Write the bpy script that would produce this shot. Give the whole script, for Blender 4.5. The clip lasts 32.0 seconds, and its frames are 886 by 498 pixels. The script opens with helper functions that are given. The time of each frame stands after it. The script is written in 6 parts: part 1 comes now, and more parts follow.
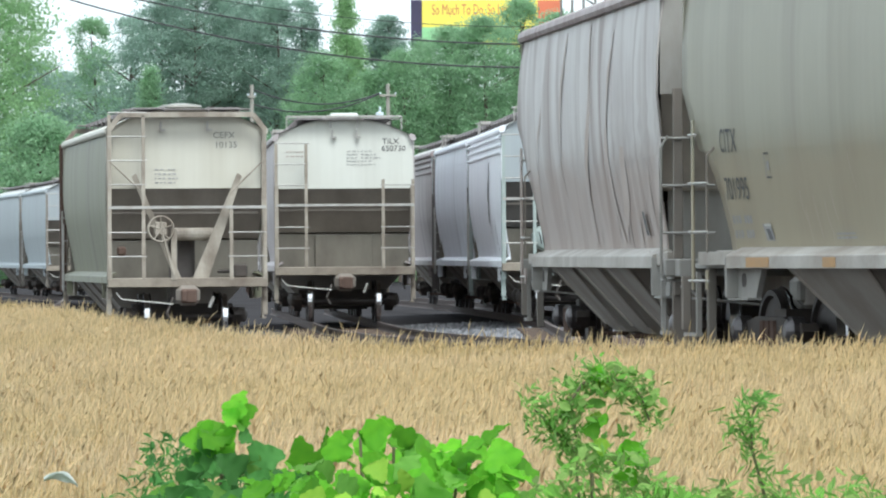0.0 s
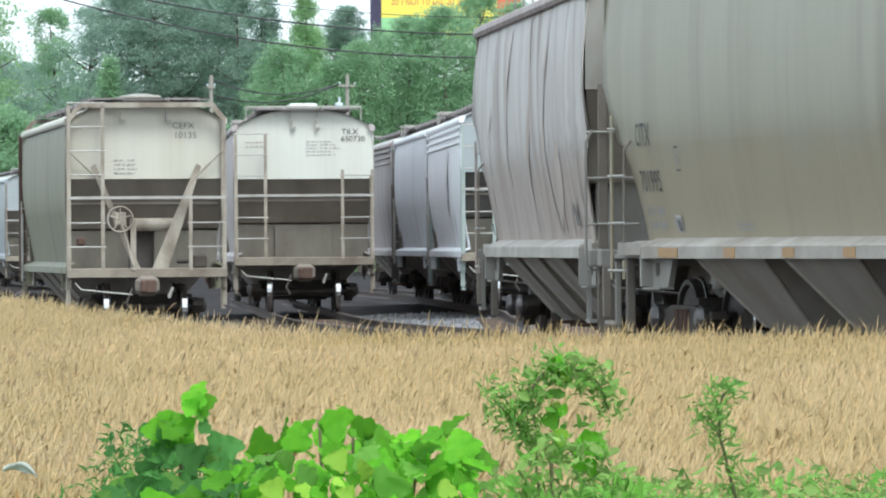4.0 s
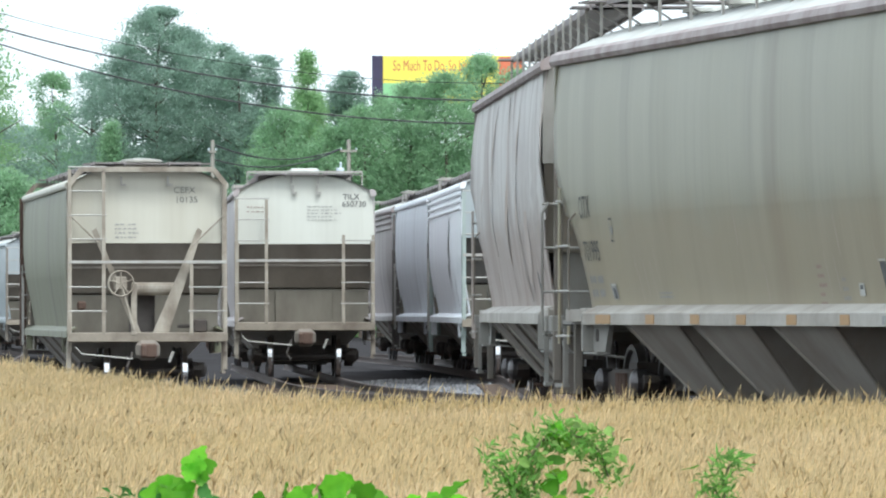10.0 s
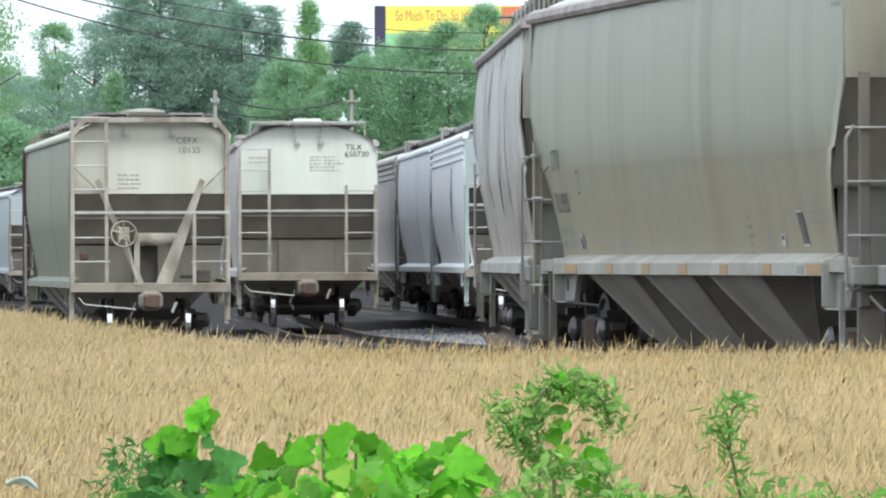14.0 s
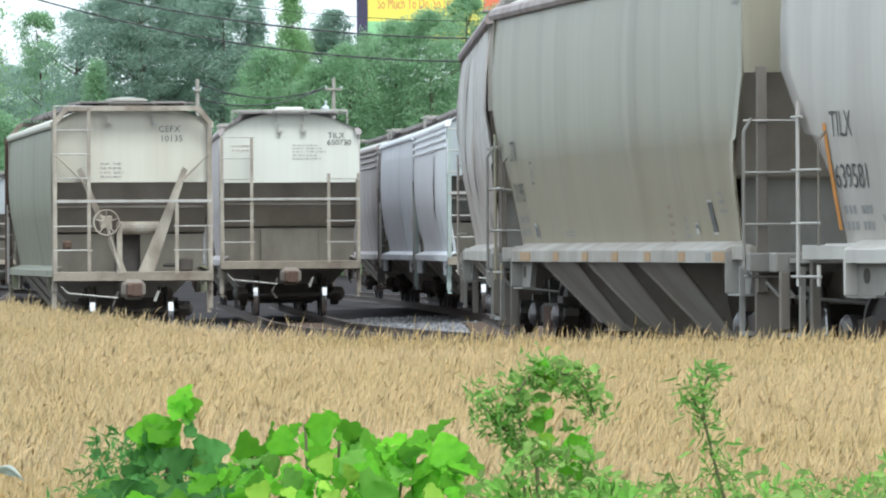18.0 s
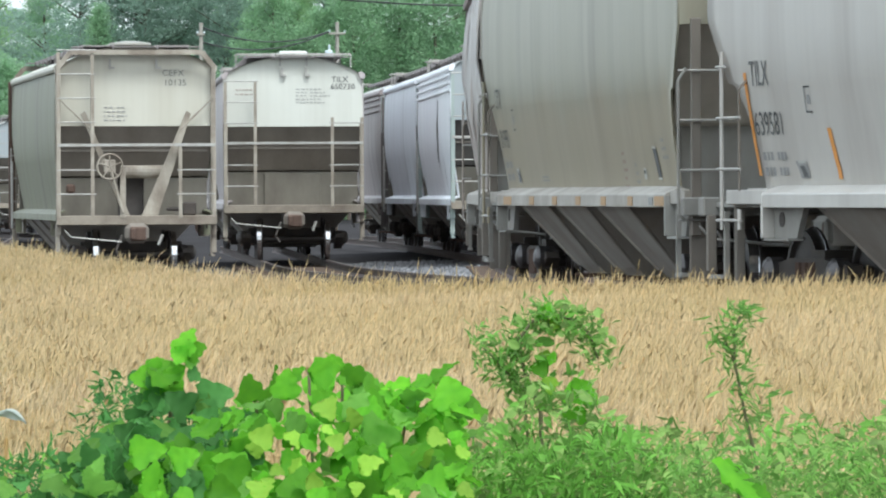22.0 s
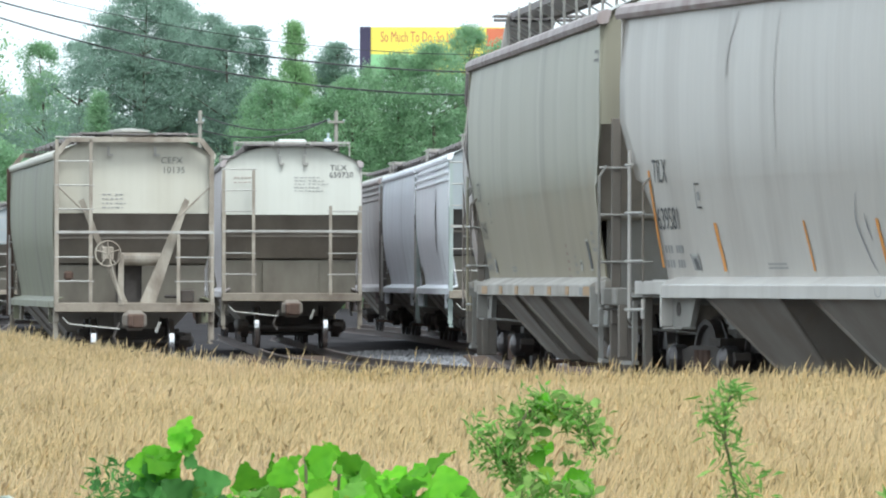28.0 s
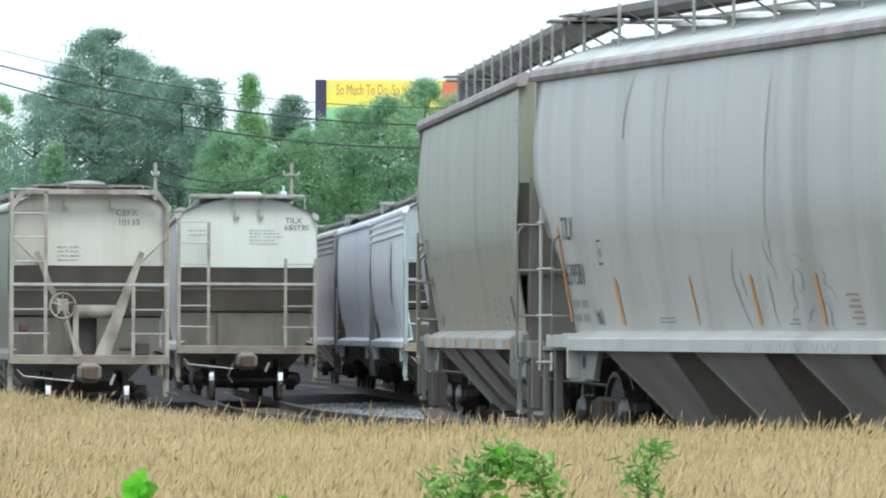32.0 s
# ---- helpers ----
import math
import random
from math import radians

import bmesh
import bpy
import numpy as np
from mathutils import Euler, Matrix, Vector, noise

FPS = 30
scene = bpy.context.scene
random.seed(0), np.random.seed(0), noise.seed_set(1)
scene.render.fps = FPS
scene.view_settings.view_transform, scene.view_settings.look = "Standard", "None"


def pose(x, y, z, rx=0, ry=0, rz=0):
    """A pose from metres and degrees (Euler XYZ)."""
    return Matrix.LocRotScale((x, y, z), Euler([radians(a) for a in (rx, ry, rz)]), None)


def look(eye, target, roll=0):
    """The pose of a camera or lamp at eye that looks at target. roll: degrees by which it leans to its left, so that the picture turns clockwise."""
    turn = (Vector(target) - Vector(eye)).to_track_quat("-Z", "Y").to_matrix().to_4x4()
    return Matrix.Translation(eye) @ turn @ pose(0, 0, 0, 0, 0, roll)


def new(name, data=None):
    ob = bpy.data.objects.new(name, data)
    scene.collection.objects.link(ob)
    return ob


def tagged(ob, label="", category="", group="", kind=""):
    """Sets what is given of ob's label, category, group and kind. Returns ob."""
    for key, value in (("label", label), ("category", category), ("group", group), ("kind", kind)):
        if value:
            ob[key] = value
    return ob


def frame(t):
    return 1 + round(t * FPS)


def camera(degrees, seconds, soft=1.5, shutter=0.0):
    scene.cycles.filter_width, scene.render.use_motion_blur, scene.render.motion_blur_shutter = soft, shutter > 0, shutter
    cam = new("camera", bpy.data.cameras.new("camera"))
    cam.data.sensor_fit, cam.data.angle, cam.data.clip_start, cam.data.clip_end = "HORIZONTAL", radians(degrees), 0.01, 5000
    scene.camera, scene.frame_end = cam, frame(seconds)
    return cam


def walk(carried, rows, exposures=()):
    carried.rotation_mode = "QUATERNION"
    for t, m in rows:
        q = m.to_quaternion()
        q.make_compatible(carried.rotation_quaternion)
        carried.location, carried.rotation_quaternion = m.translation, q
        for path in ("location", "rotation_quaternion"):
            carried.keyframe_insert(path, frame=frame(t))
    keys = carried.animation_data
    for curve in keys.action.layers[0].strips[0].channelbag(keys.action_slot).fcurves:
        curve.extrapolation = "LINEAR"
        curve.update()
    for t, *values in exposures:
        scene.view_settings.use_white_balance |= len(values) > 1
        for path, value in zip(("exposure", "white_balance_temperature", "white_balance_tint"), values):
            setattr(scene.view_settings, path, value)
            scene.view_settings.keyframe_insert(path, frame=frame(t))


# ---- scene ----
EYE = 1.28
cam = camera(7.251, 32.0, soft=2.1)


def aim(pitch, yaw, roll):
    """The hand-held camera's pose: it stands at one spot and only turns."""
    return pose(0, 0, EYE, 90 + pitch, 0, yaw) @ pose(0, 0, 0, 0, 0, roll)


AIM = [
    (0, 0.0604, 0.5325, -0.34), (0.5, 0.1413, 0.5089, -0.42), (1, 0.1699, 0.3475, -0.40), (1.5, 0.1905, 0.2454, -0.42),
    (2, 0.1774, 0.1634, -0.37), (2.5, 0.1174, 0.2035, -0.40), (3, 0.1166, 0.1525, -0.40), (3.5, -0.0224, 0.1699, -0.37),
    (5.5, 0.0752, 0.3495, -0.30), (6, 0.2640, 0.3878, -0.22), (6.5, 0.3857, 0.2919, -0.28), (7, 0.4329, 0.2650, -0.10),
    (7.5, 0.4282, 0.2637, -0.04), (8, 0.5144, 0.2489, -0.12), (8.5, 0.6070, 0.0564, 0.00), (9, 0.6145, 0.0000, 0.00),
    (9.5, 0.5337, -0.0049, -0.07), (10, 0.5179, 0.2046, -0.08), (10.5, 0.4845, 0.1642, -0.06), (11, 0.4985, -0.0778, -0.14),
    (11.5, 0.4443, -0.1481, -0.04), (12, 0.3237, -0.1429, -0.00), (12.5, 0.2795, 0.0057, 0.21), (13, 0.2835, 0.0176, 0.21),
    (13.5, 0.0035, 0.2867, 0.34), (14, 0.1083, 0.2288, -0.18), (14.5, 0.2670, 0.2849, -0.31), (16.5, -0.0312, 0.2937, -0.39),
    (17, -0.0622, 0.3094, -0.25), (17.5, 0.0063, 0.2897, -0.26), (18, 0.0095, 0.0865, -0.29), (18.5, -0.2546, 0.2164, -0.29),
    (19, -0.4506, 0.2692, -0.39), (19.5, -0.4674, 0.2602, -0.32), (20, -0.4465, 0.1820, -0.32), (20.5, -0.3959, 0.2322, -0.21),
    (21, -0.4249, 0.2315, -0.31), (21.5, -0.4254, 0.1512, -0.28), (22, -0.4480, 0.1173, -0.24), (22.5, -0.4085, 0.0525, -0.15),
    (23, -0.4106, -0.1299, -0.26), (23.5, -0.5961, -0.3190, -0.28), (24, -0.5622, -0.4635, -0.20), (24.5, -0.3183, -0.4187, -0.17),
    (25, -0.0630, -0.2773, -0.23), (25.5, 0.2245, -0.3861, -0.28), (27.5, 0.1304, -0.0630, 0.08), (28, 0.2829, 0.0985, 0.12),
    (28.5, 0.6243, -0.1860, 0.22), (29, 0.6432, -0.1712, 0.38), (29.5, 0.4435, -0.0657, 0.37), (30, 0.6006, -0.2200, 0.34),
    (30.5, 0.7443, -0.1610, 0.44), (31, 0.5497, -0.0900, 0.35), (31.5, 0.5344, -0.1830, 0.25), (32, 0.7195, -0.2679, 0.27),
]
walk(cam, [(t, aim(p, y, r)) for t, p, y, r in AIM], exposures=[(0, 0.4, 5790, 4), (27, 0.4, 5790, 4), (29.5, 0.32, 5680, 2), (32, 0.25, 5600, 1)])

# ---- light: a bright, hazy overcast day ----
SUN_ELEVATION, SUN_TURN = radians(55), radians(158)
world = bpy.data.worlds.new("sky")
scene.world = world
world.use_nodes = True
wn = world.node_tree
wbg = wn.nodes["Background"]
sky = wn.nodes.new("ShaderNodeTexSky")
sky.sky_type, sky.sun_disc = "NISHITA", False
sky.sun_elevation, sky.sun_rotation = SUN_ELEVATION, SUN_TURN
sky.air_density, sky.dust_density, sky.ozone_density = 1.0, 6.0, 0.6
haze = wn.nodes.new("ShaderNodeMix")
haze.data_type = "RGBA"
haze.inputs[0].default_value = 0.72
haze.inputs[7].default_value = (9.0, 9.2, 9.2, 1)
wn.links.new(sky.outputs[0], haze.inputs[6])
wn.links.new(haze.outputs[2], wbg.inputs[0])
wbg.inputs[1].default_value = 0.15
sun_data = bpy.data.lights.new("sun", "SUN")
sun_data.energy, sun_data.angle, sun_data.color = 2.0, radians(22), (1.0, 0.98, 0.94)
sun = new("sun", sun_data)
sun.matrix_world = look(Vector((math.sin(SUN_TURN) * math.cos(SUN_ELEVATION), math.cos(SUN_TURN) * math.cos(SUN_ELEVATION), math.sin(SUN_ELEVATION))) * 100, (0, 0, 0))


# ---- materials ----
def material(name, colour, rough=0.6, metal=0.0, dark=None, scale=8.0, stretch=(1, 1, 1), amount=0.5, fine=0.25, bump=0.0, spread=0.0, edge=(0.35, 0.75)):
    """A surface with a large and a fine variation towards the second colour, and a fine relief."""
    m = bpy.data.materials.new(name)
    m.use_nodes = True
    n, l = m.node_tree.nodes, m.node_tree.links
    b = n["Principled BSDF"]
    dark = dark or tuple(c * 0.55 for c in colour)
    tc = n.new("ShaderNodeTexCoord")
    mp = n.new("ShaderNodeMapping")
    mp.inputs["Scale"].default_value = stretch
    l.new(tc.outputs["Object"], mp.inputs[0])
    big = n.new("ShaderNodeTexNoise")
    big.inputs["Scale"].default_value, big.inputs["Detail"].default_value = scale, 5
    small = n.new("ShaderNodeTexNoise")
    small.inputs["Scale"].default_value, small.inputs["Detail"].default_value = scale * 9, 3
    for q in (big, small):
        l.new(mp.outputs[0], q.inputs[0])
    ramp = n.new("ShaderNodeMapRange")
    ramp.inputs[1].default_value, ramp.inputs[2].default_value = edge
    ramp.inputs[4].default_value = amount
    l.new(big.outputs[0], ramp.inputs[0])
    add = n.new("ShaderNodeMath")
    add.operation = "MULTIPLY_ADD"
    l.new(small.outputs[0], add.inputs[0])
    add.inputs[1].default_value = fine
    l.new(ramp.outputs[0], add.inputs[2])
    mix = n.new("ShaderNodeMix")
    mix.data_type = "RGBA"
    mix.inputs[6].default_value, mix.inputs[7].default_value = (*colour, 1), (*dark, 1)
    l.new(add.outputs[0], mix.inputs[0])
    out = mix.outputs[2]
    if spread:
        info = n.new("ShaderNodeObjectInfo")
        isl = n.new("ShaderNodeNewGeometry")
        sm = n.new("ShaderNodeMath")
        l.new(info.outputs["Random"], sm.inputs[0])
        l.new(isl.outputs["Random Per Island"], sm.inputs[1])
        fr = n.new("ShaderNodeMath")
        fr.operation = "FRACT"
        l.new(sm.outputs[0], fr.inputs[0])
        vr = n.new("ShaderNodeMapRange")
        vr.inputs[3].default_value, vr.inputs[4].default_value = 1 - spread, 1 + spread
        l.new(fr.outputs[0], vr.inputs[0])
        hs = n.new("ShaderNodeHueSaturation")
        l.new(vr.outputs[0], hs.inputs["Value"])
        l.new(out, hs.inputs["Color"])
        out = hs.outputs[0]
    l.new(out, b.inputs["Base Color"])
    b.inputs["Roughness"].default_value, b.inputs["Metallic"].default_value = rough, metal
    if bump:
        bp = n.new("ShaderNodeBump")
        bp.inputs["Strength"].default_value, bp.inputs["Distance"].default_value = bump, 0.02
        l.new(small.outputs[0], bp.inputs["Height"])
        l.new(bp.outputs[0], b.inputs["Normal"])
    return m


def leafy(name, colour, dark, spread=0.3, through_light=0.35, rough=0.5, clump=2.5, amount=0.5):
    """Foliage: light also passes through the leaf."""
    m = material(name, colour, rough, dark=dark, scale=clump, amount=amount, fine=0.2, spread=spread)
    n, l = m.node_tree.nodes, m.node_tree.links
    b = n["Principled BSDF"]
    b.inputs["Specular IOR Level"].default_value = 0.2
    tr = n.new("ShaderNodeBsdfTranslucent")
    ms = n.new("ShaderNodeMixShader")
    ms.inputs[0].default_value = through_light
    l.new(b.inputs["Base Color"].links[0].from_socket, tr.inputs[0])
    l.new(b.outputs[0], ms.inputs[1])
    l.new(tr.outputs[0], ms.inputs[2])
    l.new(ms.outputs[0], n["Material Output"].inputs[0])
    return m


def car_paint(name, colour, streak, grime, streaks=0.6, low=0.0, low_colour=(0.3, 0.24, 0.16), rough=0.5):
    """Old paint on steel: runs of dirt down the sheet, blotches, and a low band in low_colour, for stains and for a
    painted-on reflection.
    """
    m = material(name, colour, rough, dark=streak, scale=1.3, stretch=(0.95, 0.95, 0.045), amount=streaks, fine=0.34, bump=0.05, edge=(0.47, 0.72))
    n, l = m.node_tree.nodes, m.node_tree.links
    b = n["Principled BSDF"]
    src = b.inputs["Base Color"].links[0].from_socket
    tc = n.new("ShaderNodeTexCoord")
    nz = n.new("ShaderNodeTexNoise")
    nz.inputs["Scale"].default_value, nz.inputs["Detail"].default_value = 0.8, 6
    l.new(tc.outputs["Object"], nz.inputs[0])
    rg = n.new("ShaderNodeMapRange")
    rg.inputs[1].default_value, rg.inputs[2].default_value, rg.inputs[4].default_value = 0.45, 0.75, 0.45
    l.new(nz.outputs[0], rg.inputs[0])
    mx = n.new("ShaderNodeMix")
    mx.data_type = "RGBA"
    mx.inputs[7].default_value = (*grime, 1)
    l.new(rg.outputs[0], mx.inputs[0])
    l.new(src, mx.inputs[6])
    out = mx.outputs[2]
    if low:
        sp = n.new("ShaderNodeSeparateXYZ")
        l.new(tc.outputs["Object"], sp.inputs[0])
        wob = n.new("ShaderNodeMath")
        wob.operation = "MULTIPLY_ADD"
        wob.inputs[1].default_value = 0.8
        l.new(nz.outputs[0], wob.inputs[0])
        l.new(sp.outputs[2], wob.inputs[2])
        lr = n.new("ShaderNodeMapRange")
        lr.inputs[1].default_value, lr.inputs[2].default_value, lr.inputs[3].default_value, lr.inputs[4].default_value = 2.52, 2.92, low, 0.0
        l.new(wob.outputs[0], lr.inputs[0])
        m2 = n.new("ShaderNodeMix")
        m2.data_type = "RGBA"
        m2.inputs[7].default_value = (*low_colour, 1)
        l.new(lr.outputs[0], m2.inputs[0])
        l.new(out, m2.inputs[6])
        out = m2.outputs[2]
    l.new(out, b.inputs["Base Color"])
    b.inputs["Specular IOR Level"].default_value = 0.38
    return m


# low band on the tan sheet: the wheat's golden reflection, painted in
PAINT_TAN = car_paint("weathered_tan_paint", (0.362, 0.354, 0.27), (0.245, 0.224, 0.17), (0.29, 0.277, 0.21), 0.85, low=0.5, low_colour=(0.335, 0.268, 0.17), rough=0.42)
PAINT_OLIVE = car_paint("weathered_olive_grey_paint", (0.61, 0.59, 0.56), (0.27, 0.215, 0.185), (0.36, 0.31, 0.29), 1.2, low=0.55, low_colour=(0.36, 0.275, 0.225))
PAINT_LIGHT = car_paint("light_grey_paint", (0.575, 0.55, 0.505), (0.375, 0.345, 0.31), (0.475, 0.445, 0.405), 0.8, rough=0.36)
PAINT_CREAM = car_paint("cream_white_paint", (0.56, 0.54, 0.46), (0.42, 0.39, 0.31), (0.47, 0.44, 0.36), 0.55)
PAINT_PALE = car_paint("dulled_white_paint", (0.64, 0.64, 0.575), (0.49, 0.48, 0.42), (0.55, 0.545, 0.48), 0.4)
# white brightened to offset the shade cast by the neighbouring car
PAINT_BRIGHTENED = car_paint("brightened_white_paint", (0.90, 0.91, 0.93), (0.66, 0.67, 0.70), (0.82, 0.83, 0.86), 0.5)
MINT = material("pale_mint_grey_paint", (0.38, 0.44, 0.41), 0.6, dark=(0.25, 0.28, 0.26), scale=2.2, stretch=(1, 1, 0.5), amount=0.6)
PAINT_GREEN = car_paint("olive_green_paint", (0.25, 0.25, 0.165), (0.15, 0.14, 0.10), (0.19, 0.175, 0.13), 0.8)
# grime, with shade from overhangs and gaps mixed into its dark colour
SHADED_GRIME = material("shaded_grimy_brown_paint", (0.25, 0.222, 0.187), 0.75, dark=(0.14, 0.115, 0.092), scale=1.5, stretch=(1, 1, 0.4), amount=0.7)
CREASE = material("dirt_and_crease_shade_paint", (0.36, 0.34, 0.315), 0.7, dark=(0.5, 0.475, 0.44), scale=3, stretch=(1, 1, 0.4), amount=0.9)
SILL_DIRT = material("dirt_caked_sill_paint", (0.30, 0.26, 0.205), 0.75, dark=(0.13, 0.1, 0.075), scale=2.0, amount=0.8, fine=0.4)
# tan lightened to stand in for sky light reaching the end recesses
END_TAN = material("lightened_tan_grey_paint", (0.52, 0.475, 0.405), 0.75, dark=(0.31, 0.27, 0.22), scale=1.6, stretch=(1, 1, 0.4), amount=0.7)
SILL_GREY = material("scuffed_grey_sill_paint", (0.49, 0.465, 0.415), 0.6, dark=(0.25, 0.21, 0.165), scale=1.6, amount=0.75, fine=0.35)
# grimy trim, also darkened for shade in the gaps between moving cars
GREY_TRIM = material("shaded_grimy_grey_trim", (0.34, 0.33, 0.30), 0.7, dark=(0.2, 0.18, 0.155), scale=2.2, stretch=(1, 1, 0.5), amount=0.7)
TAN_TRIM = material("dirty_cream_paint", (0.43, 0.39, 0.32), 0.65, dark=(0.15, 0.115, 0.085), scale=2.4, stretch=(1, 1, 0.6), amount=0.85, fine=0.4)
PAINT_WHITE = car_paint("dirty_white_paint", (0.74, 0.76, 0.80), (0.5, 0.5, 0.52), (0.6, 0.6, 0.62), 0.6)
PAINT_BROWN = car_paint("brown_stained_paint", (0.36, 0.31, 0.30), (0.2, 0.16, 0.15), (0.26, 0.22, 0.21), 0.8)
# brown lightened so this side bounces more light onto the next car
PAINT_DULL = car_paint("lightened_grey_brown_paint", (0.47, 0.42, 0.41), (0.3, 0.26, 0.25), (0.38, 0.34, 0.33), 0.7)
PAINT_SILVER = car_paint("silver_grey_paint", (0.42, 0.46, 0.47), (0.3, 0.32, 0.33), (0.36, 0.38, 0.39), 0.4)
ROOF_PALE = material("pale_roof_paint", (0.56, 0.58, 0.54), 0.6, dark=(0.36, 0.33, 0.3), scale=2, amount=0.6)
EAVE = material("stained_eave_steel", (0.40, 0.35, 0.34), 0.55, dark=(0.2, 0.14, 0.12), scale=3, stretch=(1, 1, 0.2), amount=0.8)
GRATING = material("dull_galvanised_grating", (0.30, 0.275, 0.27), 0.7, 0.2, dark=(0.17, 0.14, 0.13), scale=6)
RAILING = material("galvanised_steel", (0.46, 0.45, 0.42), 0.55, 0.2, dark=(0.27, 0.23, 0.19), scale=7)
IRON = material("oily_cast_iron", (0.05, 0.044, 0.041), 0.65, 0.2, dark=(0.1, 0.075, 0.055), scale=6, bump=0.15)
WHEEL_STEEL = material("wheel_steel", (0.07, 0.06, 0.055), 0.5, 0.6, scale=8)
BRIGHT_STEEL = material("polished_steel", (0.75, 0.75, 0.76), 0.22, 1.0, dark=(0.5, 0.48, 0.46), scale=20, amount=0.3)
BEARING = material("greasy_bearing_steel", (0.13, 0.12, 0.12), 0.36, 0.7, dark=(0.1, 0.09, 0.085), scale=9)
# brown darkened to stand in for shade in recesses, gaps and folds
SHADED_BROWN = material("shaded_brown_paint", (0.15, 0.135, 0.125), 0.8, dark=(0.07, 0.06, 0.055), scale=2, amount=0.7)
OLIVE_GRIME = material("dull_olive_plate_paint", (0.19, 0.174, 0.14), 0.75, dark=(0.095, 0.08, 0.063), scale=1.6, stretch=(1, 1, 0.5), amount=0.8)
RUST = material("rusty_iron", (0.115, 0.072, 0.052), 0.85, 0.1, dark=(0.08, 0.05, 0.04), scale=9, bump=0.2)
HOPPER_GREY = material("dusty_hopper_steel", (0.35, 0.32, 0.28), 0.75, dark=(0.22, 0.18, 0.145), scale=1.6, stretch=(1, 1, 0.5), amount=0.8)
BLACK_PAINT = material("faded_black_stencil", (0.05, 0.05, 0.05), 0.7, dark=(0.2, 0.2, 0.19), scale=14, amount=0.6)
GREY_STENCIL = material("faint_grey_stencil", (0.26, 0.255, 0.245), 0.7, dark=(0.4, 0.39, 0.37), scale=20, amount=0.7)
END_STENCIL = material("worn_dark_stencil", (0.15, 0.15, 0.14), 0.7, dark=(0.25, 0.245, 0.225), scale=20)
RUST_STAIN = material("brown_rust_stain", (0.46, 0.39, 0.335), 0.7, dark=(0.51, 0.45, 0.41), scale=3, stretch=(1, 1, 0.3), amount=0.9)
RED_STENCIL = material("faded_red_stencil", (0.40, 0.29, 0.25), 0.7, scale=20)
REFLECTOR = material("amber_reflector", (0.42, 0.22, 0.055), 0.45, dark=(0.3, 0.2, 0.1), scale=12)
ORANGE = material("orange_paint_stripe", (0.72, 0.3, 0.05), 0.6, dark=(0.5, 0.24, 0.08), scale=10)
DARK_TAG = material("dark_spray_paint", (0.26, 0.26, 0.28), 0.6, scale=10)
# bed colour darkened for shade under the cars; loose stones stay lighter
BALLAST = material("shade_dark_ballast", (0.06, 0.058, 0.06), 0.95, dark=(0.035, 0.032, 0.032), scale=0.9, amount=0.8, fine=0.5, bump=0.9)
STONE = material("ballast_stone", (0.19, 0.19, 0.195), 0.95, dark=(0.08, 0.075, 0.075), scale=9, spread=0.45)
TIE = material("weathered_timber", (0.12, 0.09, 0.07), 0.95, dark=(0.05, 0.04, 0.035), scale=5, stretch=(0.3, 3, 3))
RAIL_STEEL = material("rail_steel", (0.09, 0.065, 0.055), 0.8, 0.2, scale=7)
SOIL = material("weedy_field_soil", (0.075, 0.075, 0.04), 0.95, dark=(0.035, 0.05, 0.02), scale=0.6, amount=0.8, fine=0.4, bump=0.6)
WHEAT = leafy("ripe_wheat_straw", (0.585, 0.43, 0.215), (0.475, 0.335, 0.14), 0.24, 0.65, 0.65, clump=0.3, amount=0.8)
EARS = leafy("ripe_wheat_ears", (0.765, 0.603, 0.36), (0.62, 0.477, 0.222), 0.24, 0.55, 0.6, clump=0.3, amount=0.8)
LEAF_BRIGHT = leafy("bright_green_leaf", (0.20, 0.50, 0.03), (0.11, 0.36, 0.03), 0.4, 0.6, 0.6)
LEAF_YELLOW = leafy("yellow_green_leaf", (0.33, 0.53, 0.06), (0.24, 0.45, 0.05), 0.3, 0.5, 0.6)
LEAF_DEEP = leafy("deep_green_leaf", (0.10, 0.26, 0.06), (0.06, 0.17, 0.04), 0.4, 0.5, 0.6)
LEAF_OLIVE = leafy("olive_green_leaf", (0.32, 0.46, 0.13), (0.19, 0.32, 0.08), 0.45, 0.5, 0.6)
LEAF_MID = leafy("fresh_green_leaf", (0.21, 0.43, 0.07), (0.12, 0.29, 0.045), 0.5, 0.5, 0.6)
LEAF_FINE = leafy("narrow_green_leaves", (0.25, 0.45, 0.10), (0.13, 0.29, 0.06), 0.45, 0.55, 0.6)
for dull in (BALLAST, STONE, TIE, SOIL):
    dull.node_tree.nodes["Principled BSDF"].inputs["Specular IOR Level"].default_value = 0.0
STEM = material("green_brown_stem", (0.16, 0.15, 0.07), 0.8, scale=30)
# far tree leaves: distance haze is put into these pale base colours
PINE = leafy("hazed_pine_needles", (0.42, 0.56, 0.445), (0.19, 0.28, 0.22), 0.1, 0.6, clump=0.5, amount=1.0)
BROAD = leafy("hazed_broad_leaves", (0.38, 0.56, 0.33), (0.215, 0.36, 0.205), 0.18, 0.6, clump=0.7, amount=0.9)
YOUNG = leafy("hazed_light_green_leaves", (0.36, 0.54, 0.27), (0.27, 0.44, 0.22), 0.18, 0.6)
BARK = material("grey_brown_bark", (0.13, 0.1, 0.08), 0.95, scale=4, bump=0.5)
POLE_WOOD = material("weathered_pole_wood", (0.36, 0.34, 0.29), 0.9, scale=2, stretch=(4, 4, 0.3))
